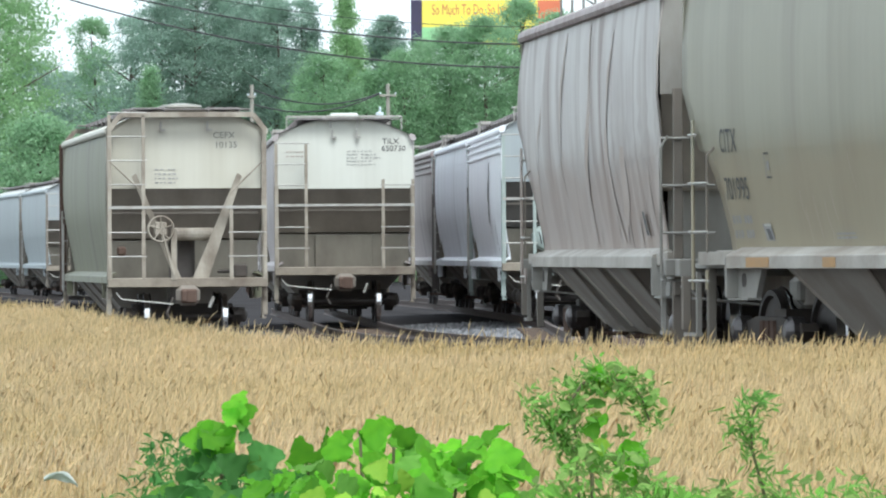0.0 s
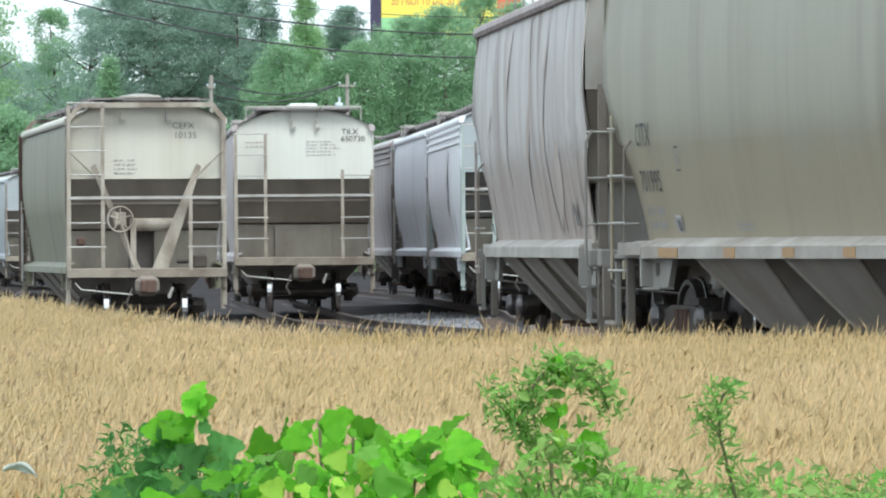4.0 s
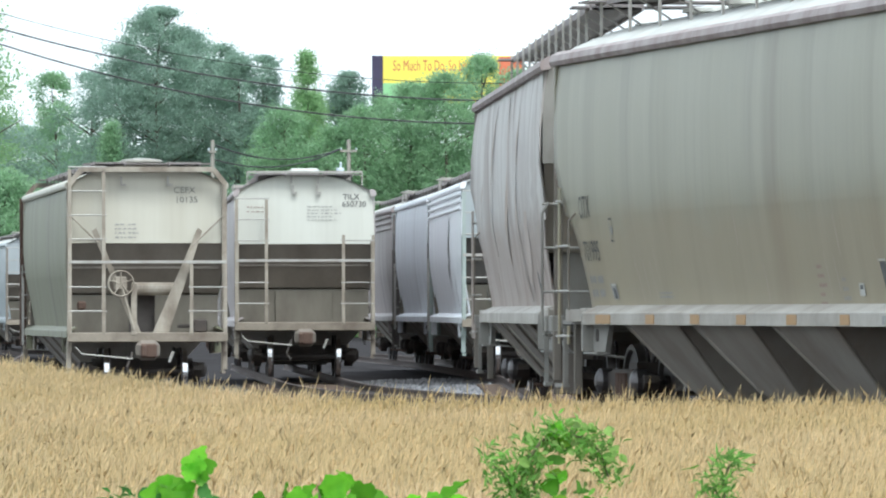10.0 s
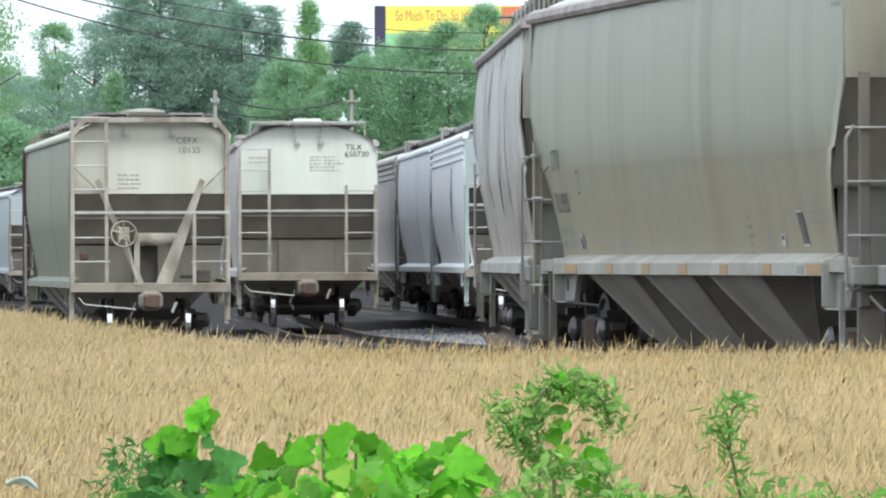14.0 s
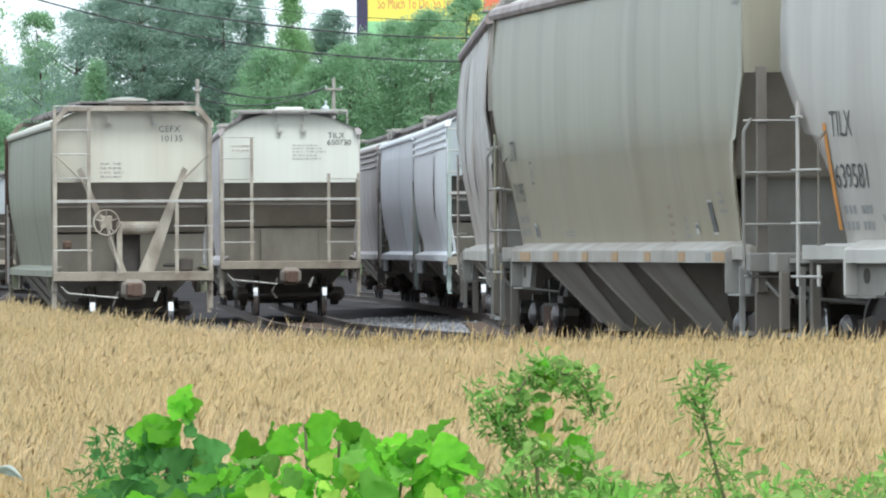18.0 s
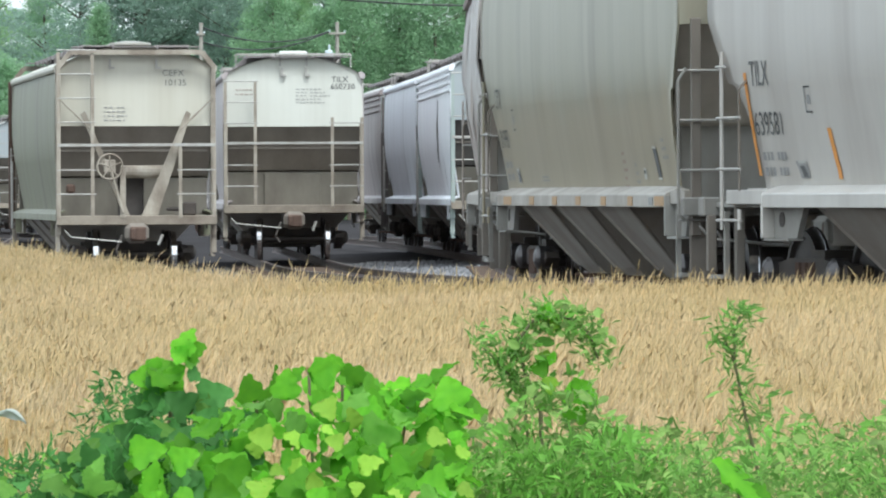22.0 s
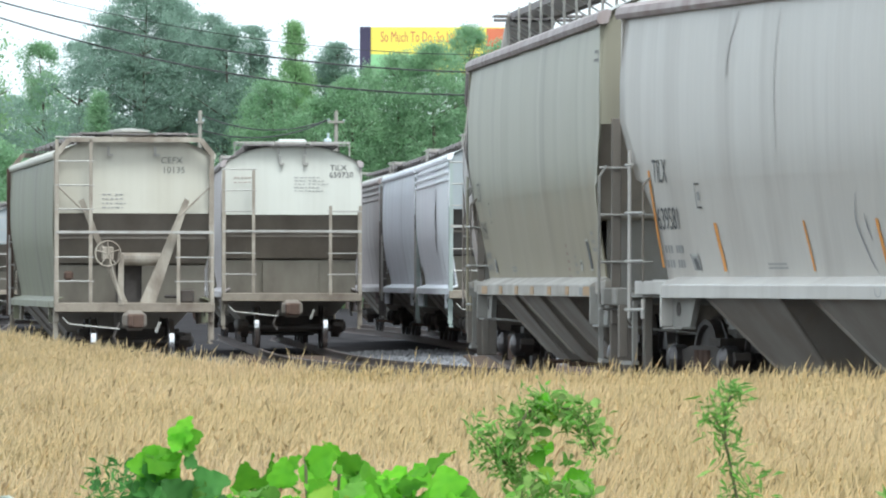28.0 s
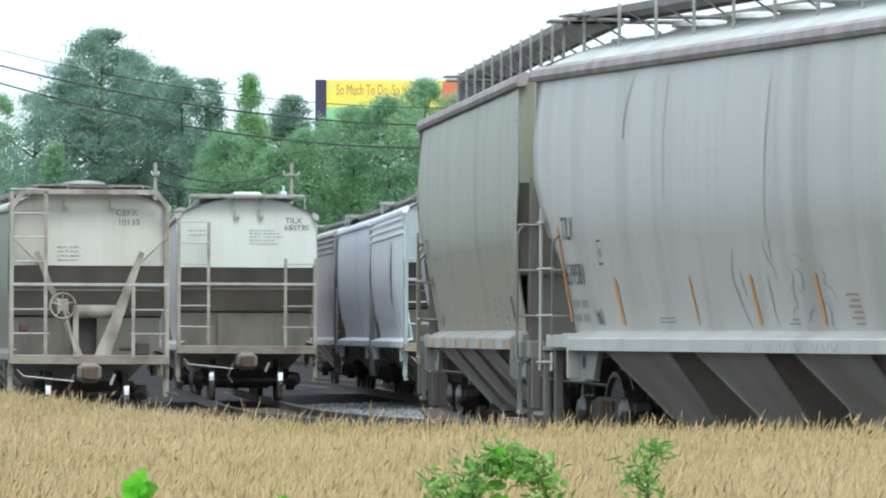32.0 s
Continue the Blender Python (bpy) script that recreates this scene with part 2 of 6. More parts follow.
CABLE = material("black_cable", (0.05, 0.05, 0.05), 0.7, scale=3)
CERAMIC = material("pale_grey_enamel", (0.62, 0.7, 0.74), 0.4, scale=3)
SCRAP = material("white_plastic_film", (0.82, 0.86, 0.80), 0.4, dark=(0.7, 0.74, 0.68), scale=30)
SIGN_YELLOW = material("yellow_poster", (0.85, 0.74, 0.12), 0.6, dark=(0.82, 0.66, 0.1), scale=0.3)
SIGN_GREEN = material("green_poster_band", (0.38, 0.74, 0.36), 0.6, scale=0.3)
SIGN_RED = material("red_poster_panel", (0.7, 0.2, 0.1), 0.6, scale=0.3)
SIGN_DARK = material("dark_sign_frame", (0.06, 0.05, 0.1), 0.7, scale=0.5)


# ---- building blocks ----
def part(name, bm, mat, parent=None, label="", smooth=False):
    me = bpy.data.meshes.new(name)
    bm.to_mesh(me)
    bm.free()
    me.materials.append(mat)
    if smooth:
        for f in me.polygons:
            f.use_smooth = True
    ob = new(name, me)
    ob.parent = parent
    if label:
        tagged(ob, label)
    return ob


def sheet(name, verts, faces, mat, parent=None, label="", smooth=False):
    me = bpy.data.meshes.new(name)
    me.from_pydata(verts, [], faces)
    me.materials.append(mat)
    if smooth:
        me.polygons.foreach_set("use_smooth", [True] * len(me.polygons))
    me.update()
    ob = new(name, me)
    ob.parent = parent
    if label:
        tagged(ob, label)
    return ob


def box(bm, x0, x1, y0, y1, z0, z1, m=None):
    v = [bm.verts.new((x, y, z)) for x in (x0, x1) for y in (y0, y1) for z in (z0, z1)]
    for f in ((0, 1, 3, 2), (4, 6, 7, 5), (0, 4, 5, 1), (2, 3, 7, 6), (0, 2, 6, 4), (1, 5, 7, 3)):
        bm.faces.new([v[i] for i in f])
    if m:
        for q in v:
            q.co = m @ q.co
    return v


def rod(bm, a, b, r, n=6, r2=None):
    a, b = Vector(a), Vector(b)
    q = (b - a).to_track_quat("Z", "Y")
    r2 = r if r2 is None else r2
    rings = [[bm.verts.new(p + q @ Vector((math.cos(6.2832 * i / n) * rr, math.sin(6.2832 * i / n) * rr, 0))) for i in range(n)] for p, rr in ((a, r), (b, r2))]
    for i in range(n):
        bm.faces.new((rings[0][i], rings[0][(i + 1) % n], rings[1][(i + 1) % n], rings[1][i]))
    bm.faces.new(rings[0][::-1])
    bm.faces.new(rings[1])


def bar(bm, a, b, w, h):
    """A flat bar from a to b."""
    a, b = Vector(a), Vector(b)
    q = (b - a).to_track_quat("Z", "Y").to_matrix().to_4x4()
    box(bm, -w / 2, w / 2, -h / 2, h / 2, 0, (b - a).length, Matrix.Translation(a) @ q)


def lathe(bm, profile, n, m):
    """A turned form: (radius, height) pairs about the local z axis."""
    rings = [[bm.verts.new(m @ Vector((math.cos(6.28319 * i / n) * r, math.sin(6.28319 * i / n) * r, h))) for i in range(n)] for r, h in profile]
    for a, b in zip(rings, rings[1:]):
        for i in range(n):
            bm.faces.new((a[i], a[(i + 1) % n], b[(i + 1) % n], b[i]))
    bm.faces.new(rings[0][::-1])
    bm.faces.new(rings[-1])


def one(name, fill, mat, parent, label="", smooth=False, bevel=0.0):
    bm = bmesh.new()
    fill(bm)
    if bevel:
        bmesh.ops.bevel(bm, geom=bm.edges[:], offset=bevel, segments=1, affect="EDGES")
    bmesh.ops.recalc_face_normals(bm, faces=bm.faces[:])
    return part(name, bm, mat, parent, label, smooth)


def group_under(name, m, label, category, group=""):
    e = new(name)
    e.matrix_basis = m
    return tagged(e, label, category, group)


# ---- the tracks ----
def heading(s):
    return 0.26536 - 0.0123595 * s + 1.27235e-4 * s * s + 2.968e-7 * s ** 3


TABLE = {0: (5.346, 65.126)}
for k in range(1, 56 * 4):
    h = heading((k - 0.5) / 4)
    TABLE[k] = (TABLE[k - 1][0] - math.sin(h) / 4, TABLE[k - 1][1] + math.cos(h) / 4)
for k in range(-1, -45 * 4, -1):
    h = heading((k + 0.5) / 4)
    TABLE[k] = (TABLE[k + 1][0] + math.sin(h) / 4, TABLE[k + 1][1] - math.cos(h) / 4)


def near_track(s):
    k = math.floor(s * 4)
    w = s * 4 - k
    a, b = TABLE[k], TABLE[k + 1]
    return Vector((a[0] + (b[0] - a[0]) * w, a[1] + (b[1] - a[1]) * w, 0))


def travel(t):
    t = t / 10
    return 5.30092 * t + 1.0873 * t * t - 0.256226 * t ** 3 + 0.01506 * t ** 4


TRUCK, PITCH = 6.95, 18.106


def on_track(s):
    """The pose of a car whose middle is s metres along the near track."""
    a, b = near_track(s + 0.21 - TRUCK), near_track(s + 0.21 + TRUCK)
    d = b - a
    return Matrix.Translation((a + b) / 2) @ Matrix.Rotation(math.atan2(d.y, d.x), 4, "Z")


# ---- hopper cars ----
EAVE_Z, PLATE_Z, SILL_Z1 = 4.2, 3.0, 1.30
SIDE = [(1.30, 1.385), (1.5, 1.41), (1.8, 1.465), (2.1, 1.512), (2.34, 1.55), (2.37, 1.556), (2.7, 1.58), (3.0, 1.588), (3.4, 1.59), (3.8, 1.57), (4.08, 1.54)]
HALF = 8.46
NOTCH = [(1.3, 1.12), (1.69, 1.06), (2.0, 0.95), (2.33, 0.7), (2.37, 0.48), (2.52, 0.37), (3.0, 0.0)]


def side_y(z):
    for (z0, y0), (z1, y1) in zip(SIDE, SIDE[1:]):
        if z <= z1:
            return y0 + (y1 - y0) * max(0, (z - z0) / (z1 - z0))
    return SIDE[-1][1]


def side_end(z, cut=1.0):
    """How far the side sheet reaches along the car at that height."""
    return HALF - cut * float(np.interp(z, [a for a, _ in NOTCH], [b for _, b in NOTCH]))


WAVES = {}


def wave(car, u, z):
    """How far a car's side sheet stands off its true form: seams and dents."""
    dent, phase = WAVES[car.name]
    bulge = math.sin(max(0.0, min(1.0, (z - 1.3) / 2.8)) * math.pi)
    w = math.sin(u * 5.1 + phase[0]) * 0.5 + math.sin(u * 9.3 + phase[1] + z * 0.4) * 0.35 + math.sin(u * 2.2 + phase[2]) * 0.6
    return dent * bulge * w + 0.006 * math.sin(u * 3.14 / 1.4)


def roof_z(y):
    return EAVE_Z + 0.40 * (1 - (min(1.5, abs(y)) / 1.5) ** 2.1)


def hopper_car(m, label, side, end, roof, group, dent=0.0, brake=False, ribs=False, seed=1, board=4.55, under=None, trim=None, sill_paint=None, moving=False, bays=(3.77, 0.5, -3.0), half_bay=1.3, cut=1.0):
    rnd = random.Random(seed)
    under, trim, sill_paint = under or end, trim or end, sill_paint or side
    car = group_under("hopper_car", m, label, "freight car", group)
    # side sheets
    n = 72
    phase = [rnd.uniform(0, 6.28) for _ in range(4)]
    WAVES[car.name] = (dent, phase)
    for sgn in (1, -1):
        verts, faces = [], []
        for z, y in SIDE:
            e = side_end(z, cut)
            for i in range(n + 1):
                u = -e + 2 * e * i / n
                verts.append((u, sgn * (y + wave(car, u, z)), z))
        k = len(verts)
        verts += [(x, y - sgn * 0.02, z) for x, y, z in verts]
        w = n + 1
        for j in range(len(SIDE) - 1):
            for i in range(n):
                q = (j * w + i, j * w + i + 1, (j + 1) * w + i + 1, (j + 1) * w + i)
                faces.append(q if sgn < 0 else q[::-1])
                faces.append(tuple(k + c for c in (q[::-1] if sgn < 0 else q)))
            for i in (0, n):
                a, b = j * w + i, (j + 1) * w + i
                faces.append((a, b, k + b, k + a))
        sheet("side_sheet", verts, faces, side, car, smooth=True)
        # side sill with its sloping ledge
        def sill(bm):
            prof = [(1.585, 1.14), (1.585, SILL_Z1 - 0.035), (1.575, SILL_Z1 - 0.02), (1.40, SILL_Z1 + 0.055), (1.37, SILL_Z1 + 0.03), (1.54, SILL_Z1 - 0.05), (1.54, 1.14)]
            ends = [[bm.verts.new((u, sgn * y, z)) for y, z in prof] for u in ((-7.53, 6.95) if moving else (-8.6, 8.2))]
            k = len(prof)
            for i in range(k):
                bm.faces.new((ends[0][i], ends[0][(i + 1) % k], ends[1][(i + 1) % k], ends[1][i]))
            bm.faces.new(ends[0]), bm.faces.new(ends[1][::-1])
        one("side_sill", sill, sill_paint, car)
        if moving:
            # lighter stubs of the sill that run on to the ladders
            for e in (1, -1):
                one("sill_stub", lambda bm: (box(bm, *sorted((6.95 if e > 0 else -7.53, 8.1 if e > 0 else -8.55)), *sorted((sgn * 1.44, sgn * 1.53)), 1.17, 1.31), box(bm, *sorted((6.95 if e > 0 else -7.53, e * 7.75)), *sorted((sgn * 1.36, sgn * 1.44)), 1.3, 1.325)), sill_paint, car, bevel=0.006)
        # eave
        def eave(bm):
            prof = [(1.50, 4.08), (1.60, 4.07), (1.62, 4.12), (1.60, 4.19), (1.52, 4.235), (1.46, 4.22)]
            ends = [[bm.verts.new((u, sgn * y, z)) for y, z in prof] for u in (-8.56, 8.56)]
            for i in range(6):
                bm.faces.new((ends[0][i], ends[0][(i + 1) % 6], ends[1][(i + 1) % 6], ends[1][i]))
            bm.faces.new(ends[0]), bm.faces.new(ends[1][::-1])
        one("eave_rail", eave, EAVE if moving else PAINT_CREAM if brake else side, car)
        if ribs:
            for z in (3.62, 3.78, 3.94):
                one("side_rib", lambda bm: box(bm, -8.3, 8.3, sgn * 1.56, sgn * 1.625, z, z + 0.06), side, car, bevel=0.012)
    # roof
    ys = [-1.5 + 3.0 * i / 16 for i in range(17)]
    verts = [(u, y, roof_z(y) - d) for d in (0, 0.03) for u in (-8.5, 8.5) for y in ys]
    faces = [(i, i + 1, 17 + i + 1, 17 + i) for i in range(16)] + [(34 + i, 51 + i, 51 + i + 1, 34 + i + 1) for i in range(16)]
    sheet("roof", verts, faces, roof, car, smooth=True)
    # ends: an upright plate above, a slope sheet below it that runs in under the body, and a shear plate
    for sgn in (1, -1):
        top = [(y, roof_z(y) - 0.01) for y in ys]
        low = [(1.58, 4.1), (1.585, PLATE_Z), (-1.585, PLATE_Z), (-1.58, 4.1)]
        outline = top + low
        def plate(bm):
            a = [bm.verts.new((sgn * (HALF - 0.01), y, z)) for y, z in outline]
            b = [bm.verts.new((sgn * (HALF - 0.05), y, z)) for y, z in outline]
            bm.faces.new(a), bm.faces.new(b[::-1])
            for i in range(len(a)):
                bm.faces.new((a[i], a[(i + 1) % len(a)], b[(i + 1) % len(a)], b[i]))
        one("end_plate", plate, end, car)
        # standing cars' slope sheets: overhang shade is part of their dark colour
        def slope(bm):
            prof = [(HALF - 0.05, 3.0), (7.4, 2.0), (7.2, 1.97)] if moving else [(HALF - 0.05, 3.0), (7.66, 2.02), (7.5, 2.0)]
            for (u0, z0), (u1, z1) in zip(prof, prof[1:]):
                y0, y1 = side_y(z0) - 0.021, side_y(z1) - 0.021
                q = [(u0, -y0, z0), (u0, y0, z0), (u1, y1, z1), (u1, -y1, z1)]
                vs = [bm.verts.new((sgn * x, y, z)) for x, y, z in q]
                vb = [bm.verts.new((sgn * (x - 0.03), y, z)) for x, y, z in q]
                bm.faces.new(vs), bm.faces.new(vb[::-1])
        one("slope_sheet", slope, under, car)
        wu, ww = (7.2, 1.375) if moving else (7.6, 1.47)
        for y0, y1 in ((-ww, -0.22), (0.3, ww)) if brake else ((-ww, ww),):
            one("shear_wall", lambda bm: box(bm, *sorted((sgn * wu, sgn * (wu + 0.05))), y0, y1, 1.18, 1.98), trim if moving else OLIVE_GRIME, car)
        # added dark plate: its colour stands in for shade inside the opening
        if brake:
            one("recess_shade_plate", lambda bm: box(bm, *sorted((sgn * 7.3, sgn * 7.35)), -0.4, 0.45, 1.19, 1.98), SHADED_BROWN, car)
        one("shear_plate", lambda bm: box(bm, *sorted((sgn * 6.4, sgn * 8.75)), -1.45, 1.45, 1.14, 1.19), trim, car)
        one("end_sill", lambda bm: box(bm, *sorted((sgn * 8.62, sgn * 8.8)), -1.58, 1.58, 1.05, 1.24), trim if moving else SILL_DIRT, car, bevel=0.015)
        one("striker", lambda bm: box(bm, *sorted((sgn * 8.55, sgn * 8.9)), -0.24, 0.24, 0.69, 1.1), trim if moving else SHADED_GRIME, car, bevel=0.11)
        def coupler(bm):
            box(bm, *sorted((sgn * 8.7, sgn * 9.0)), -0.1, 0.1, 0.78, 0.98)
            box(bm, *sorted((sgn * 8.88, sgn * 9.03)), -0.17, 0.15, 0.74, 1.02)
            box(bm, *sorted((sgn * 8.98, sgn * 9.1)), 0.04, 0.15, 0.76, 1.0)
        one("coupler", coupler, RUST, car, "rusty cast coupler", bevel=0.03)
        one("angle_cock", lambda bm: bar(bm, (sgn * 8.86, -0.42, 0.66), (sgn * 8.9, -0.5, 0.86), 0.05, 0.05), RAILING, car)
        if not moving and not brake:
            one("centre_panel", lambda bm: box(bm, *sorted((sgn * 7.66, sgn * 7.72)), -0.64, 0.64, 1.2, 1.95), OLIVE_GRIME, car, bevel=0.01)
        one("air_hose", lambda bm: [rod(bm, (sgn * 8.8, a, z), (sgn * 8.9, a2, z2), 0.025) for a, z, a2, z2 in ((0.3, 0.85, 0.42, 0.55), (0.42, 0.55, 0.32, 0.4))], IRON, car)
        one("cut_lever", lambda bm: (rod(bm, (sgn * 8.84, 1.3, 0.82), (sgn * 8.9, 0.3, 0.72), 0.015), rod(bm, (sgn * 8.84, 1.3, 0.82), (sgn * 8.84, 1.42, 0.95), 0.015)), RAILING, car)
        # jacking pads
        for s2 in (1, -1):
            # the trailing pads stand further out than the leading ones
            at = (lambda u: u) if sgn > 0 else (lambda u: u - 14.46) if moving else (lambda u: -u)
            one("sill_flange", lambda bm: box(bm, *sorted((at(6.92), at(6.965))), *sorted((s2 * 1.455, s2 * 1.59)), 0.84, 1.255), trim if moving and side is not PAINT_LIGHT else side, car, bevel=0.006)
            # slot and hole are dark pieces standing in for shade inside them
            one("flange_slot_shade", lambda bm: box(bm, *sorted((at(6.962), at(6.969))), *sorted((s2 * 1.505, s2 * 1.535)), 0.97, 1.06), IRON, car)
            def pad(bm):
                prof = [(6.92, 0.84), (6.92, 1.2), (6.05, 1.2), (6.2, 1.0), (6.3, 0.84)]
                a = [bm.verts.new((at(u), s2 * 1.46, z)) for u, z in prof]
                b = [bm.verts.new((at(u), s2 * 1.40, z)) for u, z in prof]
                bm.faces.new(a), bm.faces.new(b[::-1])
                for i in range(5):
                    bm.faces.new((a[i], a[(i + 1) % 5], b[(i + 1) % 5], b[i]))
            one("jacking_pad", pad, trim, car)
            one("pad_hole_shade", lambda bm: rod(bm, (at(6.7), s2 * 1.455, 1.02), (at(6.7), s2 * 1.467, 1.02), 0.075, 14), IRON, car)
            one("pad_lip", lambda bm: box(bm, *sorted((at(6.28), at(6.96))), *sorted((s2 * 1.40, s2 * 1.56)), 0.815, 0.838), trim, car)
            # corner post with its step
            post = 1.46 if moving and sgn < 0 else 1.58
            if moving and sgn > 0:
                one("corner_post", lambda bm: box(bm, 8.1, 8.18, *sorted((s2 * 1.33, s2 * 1.42)), 0.35, 1.2), SHADED_GRIME, car, bevel=0.008)
            else:
                one("corner_post", lambda bm: box(bm, *sorted((sgn * 8.52, sgn * 8.6)), *sorted((s2 * (post - 0.1), s2 * post)), 0.85, 3.06 if not brake else 4.2), SHADED_GRIME if moving else trim, car, bevel=0.008)
            one("step", lambda bm: (box(bm, *sorted((sgn * 8.1, sgn * 8.55)), *sorted((s2 * 1.48, s2 * 1.56)), 0.43, 0.47), box(bm, *sorted((sgn * 8.08, sgn * 8.13)), *sorted((s2 * 1.5, s2 * 1.55)), 0.43, 1.1)), trim, car)
            wide, deep = (0.27, 0.33) if moving and sgn < 0 else (0.1, 0.5)
            one("step_plate", lambda bm: box(bm, *sorted((sgn * 8.48, sgn * 8.53)), *sorted((s2 * (post + 0.01 - wide), s2 * (post + 0.01))), deep, 1.06), SHADED_GRIME if moving else trim, car, bevel=0.01)
            # side ladder at the leading end
            if sgn > 0:
                lad = one("side_ladder", lambda bm: [rod(bm, (u, s2 * 1.63, 0.92), (u, s2 * 1.63, z), 0.02) for u, z in ((7.95, 2.68), (7.45, 1.12 if moving else 2.4))], side if moving else RAILING, car)
                if moving:
                    one("ladder_stile", lambda bm: (rod(bm, (7.45, s2 * 1.63, 1.3), (7.45, s2 * 1.63, 2.3), 0.013), rod(bm, (7.45, s2 * 1.63, 2.3), (7.45, s2 * 1.52, 2.42), 0.013)), SHADED_GRIME, lad)
                for j in range(4):
                    z = 1.01 + 0.505 * j
                    one("rung", lambda bm: (rod(bm, (7.4 + (0.45 if j > 2 else 0), s2 * 1.63, z), (8.1, s2 * 1.63, z), 0.016, 5), rod(bm, (8.1, s2 * 1.63, z), (8.1, s2 * 1.5, z), 0.016, 5)), RAILING, lad)
        # end ladders
        for s2, hi in ((-sgn, 4.45 if brake else 4.0), (sgn, 2.65 if brake else 3.2)):
            if moving and sgn < 0:
                lad = one("end_ladder", lambda bm: (rod(bm, (-8.62, s2 * 1.6, 1.08), (-8.62, s2 * 1.6, 2.42), 0.018), rod(bm, (-8.62, s2 * 1.6, 1.08), (-8.62, s2 * 1.54, 1.0), 0.018), rod(bm, (-8.62, s2 * 1.6, 2.42), (-8.62, s2 * 1.52, 2.55), 0.018)), trim, car)
                for z in (1.01, 1.515, 2.02, 2.525):
                    one("rung", lambda bm: rod(bm, (-8.62, s2 * 1.02, z), (-8.62, s2 * 1.6, z), 0.015, 5), RAILING, lad)
            if moving:
                continue
            lad = one("end_ladder", lambda bm: [box(bm, *sorted((sgn * 8.74, sgn * 8.8)), *sorted((s2 * y, s2 * (y + 0.07))), 1.2, hi) for y in (0.83, 1.5)], trim, car)
            j = 0
            low, gap = 1.66, 0.472
            while low + gap * j < hi + 0.1:
                z = low + gap * j
                one("rung", lambda bm: rod(bm, (sgn * 8.79, s2 * 0.8, z), (sgn * 8.79, s2 * 1.57, z), 0.015, 5), RAILING, lad)
                j += 1
        if not moving:
            one("crossover_rail", lambda bm: box(bm, *sorted((sgn * 8.76, sgn * 8.81)), -1.55, 1.55, 2.60, 2.655), RAILING, car)
        # dark channel, raised to stand in for the shadow below the rail
        if not moving:
            one("shaded_cross_channel", lambda bm: box(bm, *sorted((sgn * 8.0, sgn * 8.06)), -1.45, 1.45, 2.5, 2.56), SHADED_GRIME if not moving else trim, car)
        if brake:
            one("end_frame", lambda bm: (box(bm, *sorted((sgn * 8.7, sgn * 8.8)), -1.3, 1.3, 4.4, 4.5), bar(bm, (sgn * 8.75, 1.3, 4.45), (sgn * 8.75, 1.54, 4.15), 0.09, 0.1), bar(bm, (sgn * 8.75, -1.3, 4.45), (sgn * 8.75, -1.54, 4.15), 0.09, 0.1)), trim, car)
            for s2 in (1, -1):
                def brace(bm):
                    wide = 0.36 if s2 == sgn else 0.17
                    quad = [(1.0, 3.3), (1.09, 3.24), (0.06 + wide, 1.2), (0.1, 1.2)]
                    a = [bm.verts.new((sgn * (8.62 - 0.05 * (z < 2)), s2 * y, z)) for y, z in quad]
                    b = [bm.verts.new((sgn * (8.57 - 0.05 * (z < 2)), s2 * y, z)) for y, z in quad]
                    bm.faces.new(a), bm.faces.new(b[::-1])
                    for i in range(4):
                        bm.faces.new((a[i], a[(i + 1) % 4], b[(i + 1) % 4], b[i]))
                one("diagonal_brace", brace, trim, car)
            one("brake_cylinder", lambda bm: rod(bm, (sgn * 8.3, sgn * -0.28, 2.1), (sgn * 8.3, sgn * 0.55, 2.1), 0.13, 14), trim, car, smooth=False)
            def ring(bm):
                rings = []
                for i in range(20):
                    a = i * 0.314159
                    c = Vector((sgn * 8.86, -sgn * 0.53 + 0.25 * math.cos(a), 2.2 + 0.25 * math.sin(a)))
                    o = Vector((0, math.cos(a), math.sin(a)))
                    rings.append([bm.verts.new(c + o * 0.02 * math.cos(b) + Vector((0.02 * math.sin(b), 0, 0))) for b in (0, 1.57, 3.14, 4.71)])
                for i in range(20):
                    for k in range(4):
                        bm.faces.new((rings[i][k], rings[i][(k + 1) % 4], rings[(i + 1) % 20][(k + 1) % 4], rings[(i + 1) % 20][k]))
            wheel = one("hand_brake_wheel", ring, trim, car)
            for a in (0.3, 1.55, 2.8, 4.05, 5.3):
                one("spoke", lambda bm: rod(bm, (sgn * 8.84, -sgn * 0.53, 2.2), (sgn * 8.86, -sgn * 0.53 + 0.25 * math.cos(a), 2.2 + 0.25 * math.sin(a)), 0.016, 5), trim, wheel)
            one("gear_box", lambda bm: box(bm, *sorted((sgn * 8.7, sgn * 8.85)), -sgn * 0.53 - 0.12, -sgn * 0.53 + 0.12, 2.08, 2.34), TAN_TRIM, wheel, bevel=0.02)
            one("brake_rod", lambda bm: (box(bm, *sorted((sgn * 8.74, sgn * 8.82)), -sgn * 0.27 - 0.055, -sgn * 0.27 + 0.055, 1.2, 2.2), rod(bm, (sgn * 8.84, -sgn * 0.5, 2.1), (sgn * 8.84, -sgn * 0.28, 1.3), 0.03)), trim, car)
            one("valve", lambda bm: (box(bm, *sorted((sgn * 8.4, sgn * 8.65)), sgn * 1.05 - 0.14, sgn * 1.05 + 0.14, 1.24, 1.5), rod(bm, (sgn * 8.5, sgn * 0.6, 1.36), (sgn * 8.5, sgn * 1.05, 1.36), 0.04)), IRON, car, bevel=0.03)
